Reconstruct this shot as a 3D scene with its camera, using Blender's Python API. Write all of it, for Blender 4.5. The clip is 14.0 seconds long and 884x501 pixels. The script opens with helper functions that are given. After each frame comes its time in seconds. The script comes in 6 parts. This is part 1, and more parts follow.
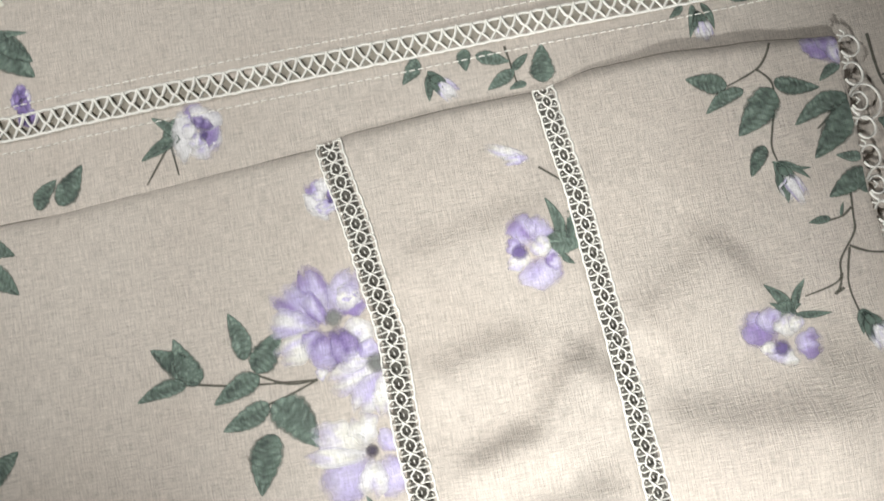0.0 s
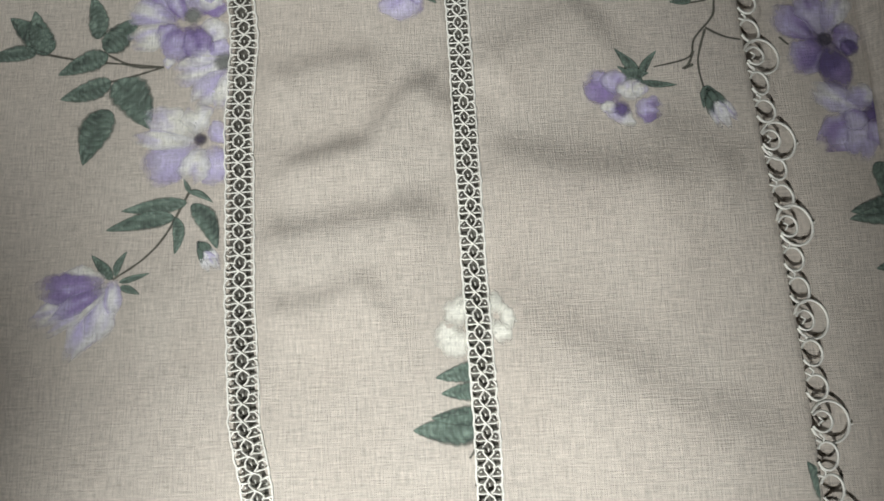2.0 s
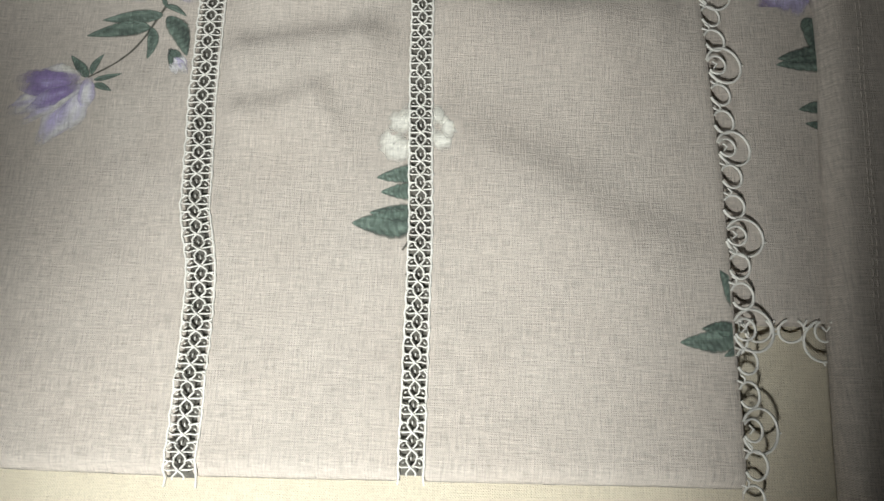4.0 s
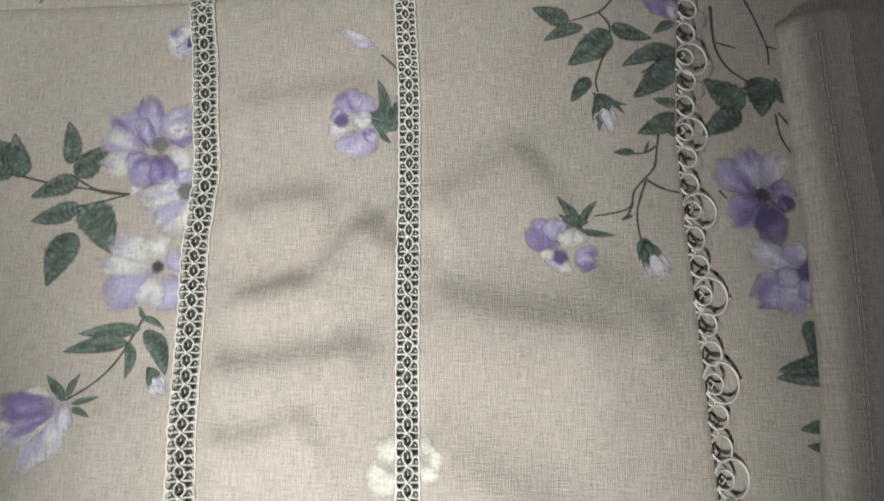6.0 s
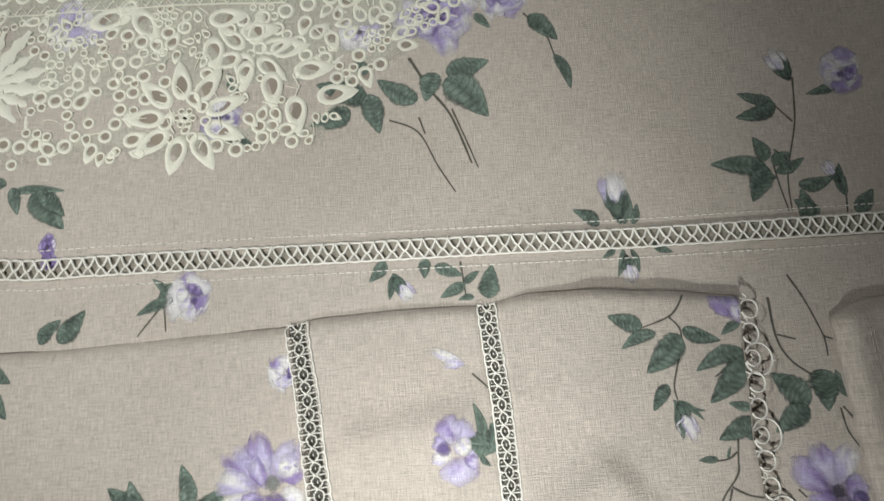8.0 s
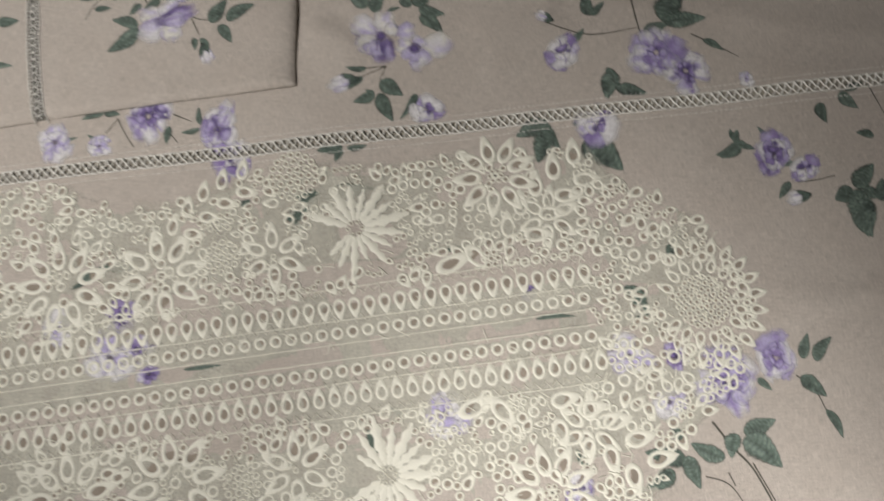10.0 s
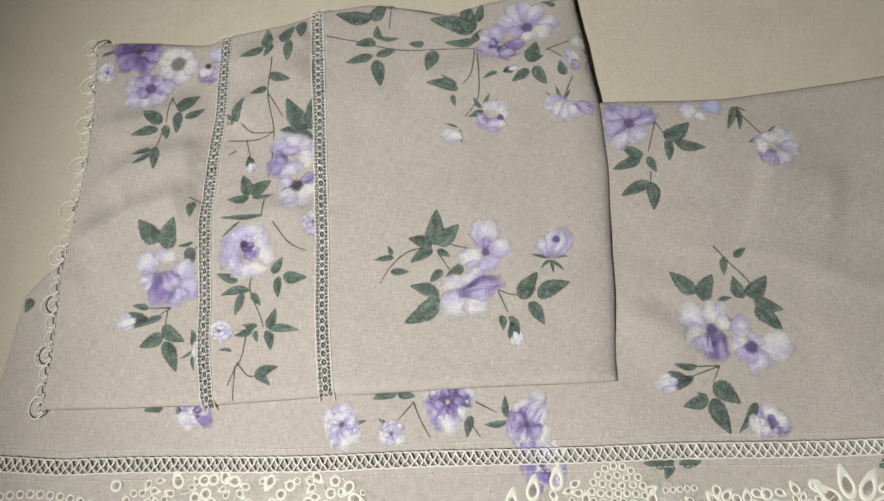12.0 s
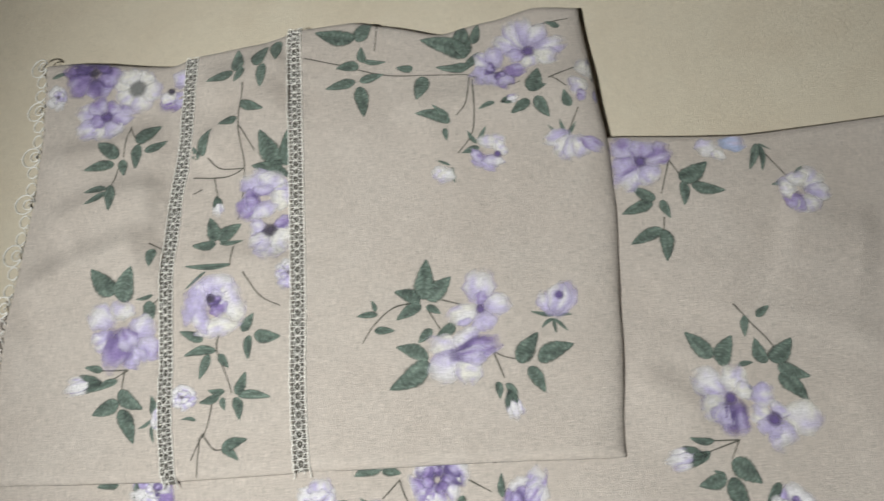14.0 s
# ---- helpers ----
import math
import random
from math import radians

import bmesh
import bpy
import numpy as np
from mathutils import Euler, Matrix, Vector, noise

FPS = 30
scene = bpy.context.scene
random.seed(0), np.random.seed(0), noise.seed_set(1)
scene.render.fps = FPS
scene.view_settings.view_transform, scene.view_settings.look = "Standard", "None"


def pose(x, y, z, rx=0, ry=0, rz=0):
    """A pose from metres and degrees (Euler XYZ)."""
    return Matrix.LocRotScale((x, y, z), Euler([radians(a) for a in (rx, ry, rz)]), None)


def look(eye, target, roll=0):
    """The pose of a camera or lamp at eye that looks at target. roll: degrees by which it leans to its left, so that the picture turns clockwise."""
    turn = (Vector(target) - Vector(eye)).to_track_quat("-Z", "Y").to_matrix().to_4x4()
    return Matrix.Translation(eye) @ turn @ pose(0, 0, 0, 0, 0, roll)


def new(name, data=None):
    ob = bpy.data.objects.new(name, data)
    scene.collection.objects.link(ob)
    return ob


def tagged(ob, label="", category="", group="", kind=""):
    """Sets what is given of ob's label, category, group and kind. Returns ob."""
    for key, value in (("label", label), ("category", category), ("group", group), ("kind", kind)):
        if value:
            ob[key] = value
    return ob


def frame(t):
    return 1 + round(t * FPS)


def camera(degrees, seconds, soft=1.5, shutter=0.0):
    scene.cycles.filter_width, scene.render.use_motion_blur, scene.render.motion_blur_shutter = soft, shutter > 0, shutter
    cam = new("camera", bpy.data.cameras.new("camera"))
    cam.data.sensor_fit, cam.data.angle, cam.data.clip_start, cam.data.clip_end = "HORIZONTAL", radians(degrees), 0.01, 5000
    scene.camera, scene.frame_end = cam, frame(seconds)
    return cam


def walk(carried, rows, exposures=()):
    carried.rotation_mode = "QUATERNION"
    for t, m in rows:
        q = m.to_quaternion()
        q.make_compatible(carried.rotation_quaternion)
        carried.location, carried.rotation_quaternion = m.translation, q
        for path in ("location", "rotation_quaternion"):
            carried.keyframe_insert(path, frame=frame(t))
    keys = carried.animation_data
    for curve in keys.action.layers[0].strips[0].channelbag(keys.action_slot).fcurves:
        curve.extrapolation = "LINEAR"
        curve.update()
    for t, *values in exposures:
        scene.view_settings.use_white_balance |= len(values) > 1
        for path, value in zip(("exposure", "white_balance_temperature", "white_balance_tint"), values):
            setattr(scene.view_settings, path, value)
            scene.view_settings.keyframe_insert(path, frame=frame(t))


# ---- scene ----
import collections

cam = camera(74.0, 14.0, shutter=0.2)
PATH = [
    (0, -0.0540, 0.0416, 0.1905, 5.76, 1.75, -11.9),
    (0.5, -0.0462, 0.0115, 0.1848, 5.21, 1.19, -10.02),
    (1, -0.0277, -0.0105, 0.1826, 7.77, 1.63, -8.69),
    (1.5, -0.0242, -0.0364, 0.1789, 8.69, 1.11, -5.47),
    (2, -0.0148, -0.0643, 0.1755, 10.29, 0.79, -1.96),
    (2.5, -0.0092, -0.0793, 0.1769, 11.75, 1.23, -0.3),
    (3, -0.0073, -0.0983, 0.1751, 12.39, 0.35, 0.76),
    (3.2, -0.0021, -0.1089, 0.1734, 12.8, 0.36, 1.4),
    (4.2, 0.006, -0.133, 0.1733, 13.2, 0.9, 1.9),
    (5.3, 0.0136, -0.0876, 0.1768, 13.32, 0.93, 2.39),
    (5.5, 0.0125, -0.0722, 0.1807, 12.81, 0.94, 2.06),
    (6, 0.0086, -0.028, 0.1898, 11.93, 1.52, 0.98),
    (6.5, 0, 0, 0.195, 12.84, 1.63, 0.18),
    (7, -0.011, 0.0138, 0.1995, 14.22, 1.35, -0.17),
    (7.2, -0.0141, 0.024, 0.2027, 14.53, 1.18, -0.51),
    (8.2, -0.0305, 0.0885, 0.233, 12.9, 0.8, -4.6),
    (9.3, -0.0595, 0.1668, 0.2695, 9.85, 1.17, -9.65),
    (9.5, -0.081, 0.1928, 0.2873, 9.34, 1.49, -10.2),
    (10, -0.1669, 0.2784, 0.3443, 9.55, 2.24, -8.93),
    (10.5, -0.2329, 0.3248, 0.3857, 11.98, 2.94, -5.89),
    (11, -0.2807, 0.3664, 0.3791, 13.64, 3.92, -5.67),
    (11.5, -0.3136, 0.4162, 0.3533, 15.85, 3.01, -4.85),
    (12, -0.329, 0.4429, 0.3403, 15.96, 2.7, -4.48),
    (12.5, -0.351, 0.4629, 0.3273, 15.5, 3.62, -4.02),
    (13, -0.3791, 0.4706, 0.3085, 15.88, 1.58, -2.84),
    (13.5, -0.3862, 0.48, 0.3111, 15.64, 1.95, -2.76),
    (14, -0.3252, 0.4899, 0.3151, 14.41, 1.94, -4.46),
]
walk(cam, [(t, pose(x, y, z, rx, ry, rz)) for t, x, y, z, rx, ry, rz in PATH],
     exposures=[(0.0, 0.21, 6400, 8), (1.0, -0.25, 6350, 6), (3.0, -0.84, 6300, 5), (5.5, -0.72, 6350, 6), (6.5, -0.32, 6400, 7), (7.2, -0.2, 6400, 6), (9.3, 0.5, 6500, 9), (10.5, 0.36, 6700, 13), (11.0, 0.6, 6700, 13), (11.5, 0.94, 6600, 12), (12.5, 1.08, 6350, 7), (14.0, 1.08, 6350, 7)])

# ---- light ----
world = bpy.data.worlds.new("room_air")
scene.world = world
world.use_nodes = True
world.node_tree.nodes["Background"].inputs["Color"].default_value = (1.0, 0.96, 0.9, 1)
world.node_tree.nodes["Background"].inputs["Strength"].default_value = 0.04

# added fixed spots for the moving hand torch: near sleeve, yoke, far sleeve; oval beams
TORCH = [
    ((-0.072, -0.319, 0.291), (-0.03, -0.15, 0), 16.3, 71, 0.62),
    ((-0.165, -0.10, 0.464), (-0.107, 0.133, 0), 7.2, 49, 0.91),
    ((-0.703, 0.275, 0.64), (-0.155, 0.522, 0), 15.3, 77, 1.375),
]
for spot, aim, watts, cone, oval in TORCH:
    torch_data = bpy.data.lights.new("torch_stand_in", "SPOT")
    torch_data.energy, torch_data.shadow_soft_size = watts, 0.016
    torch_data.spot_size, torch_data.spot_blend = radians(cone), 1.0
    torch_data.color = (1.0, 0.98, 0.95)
    torch_stand_in = new("torch_stand_in", torch_data)
    torch_stand_in.matrix_world = look(Vector(spot), Vector(aim)) @ Matrix.Diagonal((oval, 1.0, 1.0, 1.0))

# ---- materials ----


def nodes_of(name):
    m = bpy.data.materials.new(name)
    m.use_nodes = True
    nt = m.node_tree
    return m, nt, nt.nodes["Principled BSDF"]


def link(nt, a, b):
    nt.links.new(a, b)


def noise_node(nt, vec, scale, detail=3.0, rough=0.55, stretch=None):
    if stretch:
        mp = nt.nodes.new("ShaderNodeMapping")
        mp.inputs["Scale"].default_value = stretch
        link(nt, vec, mp.inputs["Vector"])
        vec = mp.outputs["Vector"]
    n = nt.nodes.new("ShaderNodeTexNoise")
    n.inputs["Scale"].default_value = scale
    n.inputs["Detail"].default_value = detail
    n.inputs["Roughness"].default_value = rough
    link(nt, vec, n.inputs["Vector"])
    return n.outputs["Fac"]


def maths(nt, op, a, b=None, c=None):
    n = nt.nodes.new("ShaderNodeMath")
    n.operation = op
    for i, v in enumerate((a, b, c)):
        if v is None:
            continue
        if isinstance(v, (int, float)):
            n.inputs[i].default_value = v
        else:
            link(nt, v, n.inputs[i])
    return n.outputs[0]


def mix_rgb(nt, kind, fac, a, b):
    n = nt.nodes.new("ShaderNodeMix")
    n.data_type, n.blend_type = "RGBA", kind
    for sock, v in ((n.inputs[0], fac), (n.inputs[6], a), (n.inputs[7], b)):
        if isinstance(v, (int, float)):
            sock.default_value = v
        elif isinstance(v, tuple):
            sock.default_value = (*v, 1) if len(v) == 3 else v
        else:
            link(nt, v, sock)
    return n.outputs[2]


def cotton(name, colour, printed=False, pitch=0.00062, slub=1.0, deep=0.0002, dull=1.0, blotch=1.0):
    """Plain-woven cotton: crossing threads, slubs along both, faint blotches. printed: the dye comes from the mesh's colour layer."""
    m, nt, bsdf = nodes_of(name)
    vec = nt.nodes.new("ShaderNodeTexCoord").outputs["Object"]
    warp_a = noise_node(nt, vec, 60.0, 2.0)
    threads = []
    for axis, other in ((0, 1), (1, 0)):
        sep = nt.nodes.new("ShaderNodeSeparateXYZ")
        link(nt, vec, sep.inputs[0])
        ph = maths(nt, "MULTIPLY_ADD", sep.outputs[axis], 2 * math.pi / pitch, maths(nt, "MULTIPLY", warp_a, 9.0))
        threads.append((ph, maths(nt, "SINE", ph)))
    weave = maths(nt, "MULTIPLY", threads[0][1], threads[1][1])
    along_x = noise_node(nt, vec, 1.0, 2.0, 0.6, (160, 2300, 1))
    along_y = noise_node(nt, vec, 1.0, 2.0, 0.6, (2300, 160, 1))
    fuzz = noise_node(nt, vec, 2600.0, 1.0)
    blot = noise_node(nt, vec, 14.0, 3.0)
    if printed:
        col = nt.nodes.new("ShaderNodeVertexColor")
        col.layer_name = "dye"
        dye = mix_rgb(nt, "MIX", maths(nt, "MULTIPLY", noise_node(nt, vec, 420.0, 3.0), 0.05), col.outputs["Color"], (0.86, 0.84, 0.84))
        # the dye is thin at its rim, where the ground cloth shows through
        thin = nt.nodes.new("ShaderNodeAttribute")
        thin.attribute_name = "cover"
        soak = maths(nt, "MULTIPLY_ADD", maths(nt, "SUBTRACT", noise_node(nt, vec, 700.0, 3.0), 0.5), 0.55, thin.outputs["Fac"])
        clamp = nt.nodes.new("ShaderNodeClamp")
        link(nt, soak, clamp.inputs[0])
        base = dye
        link(nt, clamp.outputs[0], bsdf.inputs["Alpha"])
    else:
        base = mix_rgb(nt, "MIX", maths(nt, "MULTIPLY", maths(nt, "MULTIPLY", maths(nt, "ADD", blot, noise_node(nt, vec, 47.0, 3.0)), 0.5), 0.7 * blotch), colour, tuple(c * f for c, f in zip(colour, (0.84, 0.78, 0.74))))
    tone = maths(nt, "ADD", maths(nt, "MULTIPLY", maths(nt, "SUBTRACT", along_x, 0.5), 0.8 * slub),
                 maths(nt, "MULTIPLY", maths(nt, "SUBTRACT", along_y, 0.5), 0.8 * slub))
    tone = maths(nt, "ADD", tone, maths(nt, "MULTIPLY", weave, 0.1))
    tone = maths(nt, "ADD", tone, maths(nt, "MULTIPLY", maths(nt, "SUBTRACT", fuzz, 0.5), 0.6))
    shade = maths(nt, "ADD", tone, 1.0 * dull)
    hsv = nt.nodes.new("ShaderNodeHueSaturation")
    link(nt, shade, hsv.inputs["Value"])
    link(nt, base, hsv.inputs["Color"])
    link(nt, hsv.outputs[0], bsdf.inputs["Base Color"])
    bsdf.inputs["Roughness"].default_value = 0.85
    bsdf.inputs["Specular IOR Level"].default_value = 0.25
    bsdf.inputs["Sheen Weight"].default_value = 0.15
    bump = nt.nodes.new("ShaderNodeBump")
    bump.inputs["Distance"].default_value = deep
    bump.inputs["Strength"].default_value = 0.7
    link(nt, maths(nt, "ADD", maths(nt, "MULTIPLY", weave, 0.22), maths(nt, "MULTIPLY", maths(nt, "ADD", along_x, along_y), 1.6)), bump.inputs["Height"])
    link(nt, bump.outputs[0], bsdf.inputs["Normal"])
    return m


def thread(name, colour, rough=0.5, vary=0.25, scale=900.0):
    m, nt, bsdf = nodes_of(name)
    vec = nt.nodes.new("ShaderNodeTexCoord").outputs["Object"]
    n = noise_node(nt, vec, scale, 3.0)
    info = nt.nodes.new("ShaderNodeObjectInfo")
    t = maths(nt, "ADD", maths(nt, "MULTIPLY", n, 0.7), maths(nt, "MULTIPLY", info.outputs["Random"], 0.3))
    link(nt, mix_rgb(nt, "MIX", t, tuple(c * (1 - vary) for c in colour), tuple(min(1, c * (1 + vary)) for c in colour)), bsdf.inputs["Base Color"])
    bsdf.inputs["Roughness"].default_value = rough
    bsdf.inputs["Sheen Weight"].default_value = 0.2
    bump = nt.nodes.new("ShaderNodeBump")
    bump.inputs["Distance"].default_value = 0.0002
    bump.inputs["Strength"].default_value = 0.6
    link(nt, n, bump.inputs["Height"])
    link(nt, bump.outputs[0], bsdf.inputs["Normal"])
    return m


CLOTH = (0.53, 0.488, 0.44)
M_CLOTH = cotton("beige_cotton", CLOTH)
M_PRINT = cotton("beige_cotton_printed", CLOTH, printed=True)
M_SHEET = cotton("cream_bed_linen", (0.68, 0.635, 0.51), pitch=0.0008, slub=0.4, deep=0.0002, blotch=1.6)
# net ground whose dark grey also stands in for shade in the sleeve lace
M_SHADE_NET = thread("grey_lace_net_with_shade", (0.13, 0.122, 0.105), 0.9, 0.9, 1300.0)
M_NET_PALE = thread("beige_lace_net", (0.31, 0.285, 0.24), 0.9, 0.4, 1500.0)
M_CORD = thread("silver_white_cord", (0.78, 0.765, 0.71), 0.5, 0.2, 2500.0)
M_IVORY = thread("ivory_embroidery_thread", (0.76, 0.75, 0.645), 0.6, 0.15, 700.0)
# cloth seen in the eyelets, darkened in colour for the shade inside them
M_HOLE_SHADE = thread("eyelet_hole_shade", (0.31, 0.265, 0.215), 0.95, 0.5, 90.0)
M_WALL = thread("painted_plaster", (0.72, 0.70, 0.66), 0.9, 0.05, 3.0)
M_FLOOR = thread("floor_boards", (0.28, 0.2, 0.14), 0.6, 0.2, 4.0)
# ---- shape helpers (plan in millimetres) ----
MM = 0.001


def part(name, bm, material, parent=None, label="", smooth=True):
    me = bpy.data.meshes.new(name)
    bm.to_mesh(me)
    bm.free()
    me.materials.append(material)
    if smooth:
        for p in me.polygons:
            p.use_smooth = True
    ob = new(name, me)
    if parent is not None:
        ob.parent = parent
    if label:
        ob["label"] = label
    return ob


def thing(name, label, category, kind="", group=""):
    return tagged(new(name), label, category, group, kind)


def lerp(a, b, t):
    return a + (b - a) * t


TABLES = {}


def along(points, v):
    """The first column of points, smoothly between rows, at the value v of the second column."""
    key = id(points)
    if key not in TABLES:
        rows = sorted(points, key=lambda p: p[1])
        lo, n = rows[0][1], int(rows[-1][1] - rows[0][1]) + 2
        out = []
        for k in range(n):
            u = lo + k
            if u >= rows[-1][1]:
                out.append(rows[-1][0])
                continue
            for (a, s), (c, t) in zip(rows, rows[1:]):
                if u <= t:
                    q = (u - s) / (t - s)
                    out.append(lerp(a, c, q * q * (3 - 2 * q) * 0.5 + q * 0.5))
                    break
        TABLES[key] = (points, lo, n - 1, out)
    _, lo, last, out = TABLES[key]
    f = v - lo
    if f <= 0:
        return out[0]
    if f >= last:
        return out[-1]
    k = int(f)
    return out[k] + (out[k + 1] - out[k]) * (f - k)


def wav(x, y, size, seed):
    return noise.noise(Vector((x / size, y / size, seed * 7.31)))


def box_bm(x0, y0, z0, x1, y1, z1, bevel=0.0):
    bm = bmesh.new()
    bmesh.ops.create_cube(bm, size=1.0)
    for v in bm.verts:
        v.co = Vector((lerp(x0, x1, v.co.x + 0.5), lerp(y0, y1, v.co.y + 0.5), lerp(z0, z1, v.co.z + 0.5)))
    if bevel:
        bmesh.ops.bevel(bm, geom=bm.edges[:], offset=bevel, segments=3, affect="EDGES")
    return bm


def patch(left, right, low, high, height, step, droop=0.0, under=1.5, floor_z=0.0):
    """A cloth panel between left(y), right(y), low(x), high(x), in millimetres, lying on height(x, y). Its rim turns down and under."""
    bm = bmesh.new()
    ym = 0.5 * (low(0.5 * (left(0) + right(0))) + high(0.5 * (left(0) + right(0))))
    wide, tall = right(ym) - left(ym), high(0.5 * (left(ym) + right(ym))) - low(0.5 * (left(ym) + right(ym)))
    nu, nv = max(2, int(wide / step)), max(2, int(tall / step))
    grid = []
    for j in range(nv + 1):
        row = []
        for i in range(nu + 1):
            u, v = i / nu, j / nv
            x = lerp(left(ym), right(ym), u)
            for _ in range(2):
                y = lerp(low(x), high(x), v)
                x = lerp(left(y), right(y), u)
            row.append(bm.verts.new((x * MM, y * MM, height(x, y) * MM)))
        grid.append(row)
    for j in range(nv):
        for i in range(nu):
            bm.faces.new((grid[j][i], grid[j][i + 1], grid[j + 1][i + 1], grid[j + 1][i]))
    if droop:
        ring = grid[0][:] + [r[-1] for r in grid[1:]] + grid[-1][-2::-1] + [r[0] for r in grid[-2:0:-1]]
        mid = Vector(((left(ym) + right(ym)) / 2 * MM, ym * MM, 0))
        lower = []
        for k, v in enumerate(ring):
            way = ring[(k + 1) % len(ring)].co - ring[k - 1].co
            out = Vector((way.y, -way.x, 0)).normalized()
            lower.append((bm.verts.new(v.co + out * 0.35 * droop * MM - Vector((0, 0, 0.45 * droop * MM))),
                          bm.verts.new(Vector((v.co.x, v.co.y, max(floor_z * MM, v.co.z - droop * MM))) - out * under * MM)))
        n = len(ring)
        for k in range(n):
            a, b = ring[k], ring[(k + 1) % n]
            (c, e), (d, f) = lower[k], lower[(k + 1) % n]
            bm.faces.new((b, a, c, d))
            bm.faces.new((d, c, e, f))
    return bm


# ---- plan of the cloths (millimetres) ----
MID = 287.0  # middle line of the shirt


def covered(x, y):
    """How far a spot lies under one of the folded sleeves (0 to 1)."""
    best = 0.0
    for x0, y0, x1, y1 in ((-243, -158, 92, 106), (-574, 458, -232, 722)):
        d = min(x - x0, x1 - x, y - y0, y1 - y)
        best = max(best, min(1.0, max(0.0, d / 14 + 0.5)))
    return best


def crease(x, y, points, high, wide):
    """A soft tuck along a line of points: steep on its upper side, long on its lower one, fading at both ends."""
    wide = 1.55 * wide
    reach = 4.4 * wide
    if x < points[0][0] - reach or x > points[-1][0] + reach or y < min(p[1] for p in points) - reach or y > max(p[1] for p in points) + reach:
        return 0.0
    best, side, where = 1e9, 1.0, 0.0
    n = len(points) - 1
    for k, ((ax, ay), (bx, by)) in enumerate(zip(points, points[1:])):
        dx, dy = bx - ax, by - ay
        l2 = dx * dx + dy * dy
        u = max(0.0, min(1.0, ((x - ax) * dx + (y - ay) * dy) / l2))
        ex, ey = x - ax - u * dx, y - ay - u * dy
        e = ex * ex + ey * ey
        if e < best:
            best, side, where = e, (1 if dx * ey - dy * ex > 0 else -1), (k + u) / n
    d = math.sqrt(best) / (wide * (0.75 if side > 0 else 1.7))
    if d > 2.5:
        return 0.0
    return 1.9 * high * math.exp(-d * d) * min(1.0, 5 * where + 0.15) * min(1.0, 5 * (1 - where) + 0.15)


SHIRT_CREASES = [
    ([(-239, 496), (-220, 488), (-199, 470)], 1.0, 7),
    ([(-144, 576), (-120, 567), (-90, 557)], 1.6, 14),
    ([(-227, 557), (-188, 551), (-165, 546)], 0.5, 6),
    ([(-236, 515), (-211, 510), (-184, 493)], 0.5, 8),
    ([(-241, 495), (-218, 486), (-193, 466)], 0.8, 8),
    ([(-137, 474), (-104, 484), (-72, 489)], 0.8, 10),
    ([(0, 286), (75, 272), (149, 266)], 0.5, 5),
]


def shirt_h(x, y):
    z = 3.0 * wav(x, y, 110, 1) + 1.5 * wav(x * 0.6, y, 38, 2) + 0.25 * wav(x, y, 16, 3)
    # long soft creases across the right half
    z += 1.3 * math.exp(-((y - 272 - 0.10 * (x - 60) - 6 * wav(x, 0, 80, 4)) / 5.0) ** 2) * min(1, max(0, (x + 20) / 60))
    z += 1.0 * math.exp(-((y - 508 + 0.35 * (x + 120) - 9 * wav(x, 0, 60, 5)) / 8.0) ** 2) * min(1, max(0, (x + 240) / 40))
    for points, high, wide in SHIRT_CREASES:
        z += crease(x, y, points, high, wide)
    return z * (1 - 0.75 * covered(x, y)) - 0.4 * covered(x, y)


A_LACE_1 = [(-85, 104), (-80, 66), (-77, 38), (-78, 7), (-77, -12), (-76, -44), (-74, -79), (-70, -101), (-69, -121), (-69, -160)]
A_LACE_2 = [(-12, 107), (-9, 61), (-8, 23), (-7, -31), (-6, -60), (-5, -89), (-5, -160)]
A_RIGHT = [(85, 106), (83, 81), (81, 51), (82, 18), (84, -20), (86, -67), (86, -160)]
A_TOP = [(100, -250), (100, -178), (102, -137), (103, -92), (106, -75), (107, -45), (107, -14), (110.5, 6), (110.5, 26), (108, 57), (104, 86)]
B_LACE_1 = [(-471, 704), (-473, 652), (-478, 607), (-481, 568), (-480, 525), (-480, 494), (-477, 460)]
B_LACE_2 = [(-409, 720), (-409, 665), (-409, 608), (-409, 555), (-410, 507), (-409, 460)]
B_LEFT = [(-561, 707), (-559, 661), (-560, 623), (-564, 586), (-569, 545), (-570, 507), (-572, 465)]
B_RIGHT = [(-235, 710), (-232, 657), (-230, 627), (-231, 590), (-238, 524), (-246, 457)]
B_TOP = [(709, -568), (709, -547), (701, -485), (706, -468), (711, -433), (719, -402), (721, -374), (716, -354), (707, -320), (713, -289), (720, -261), (717, -234)]
B_LOW = [(467, -573), (464, -519), (462, -476), (461.5, -409), (460, -337), (457, -246)]
A_LOW = [(-156, -250), (-158, -80), (-156, 90)]


def lie(x, y, base, edges, soft=7.0):
    """Height of a folded cloth: it rounds off towards its edges (distances in mm)."""
    d = max(0.0, min(edges))
    k = min(1.0, d / soft)
    return base * (0.28 + 0.72 * math.sqrt(1 - (1 - k) ** 2))


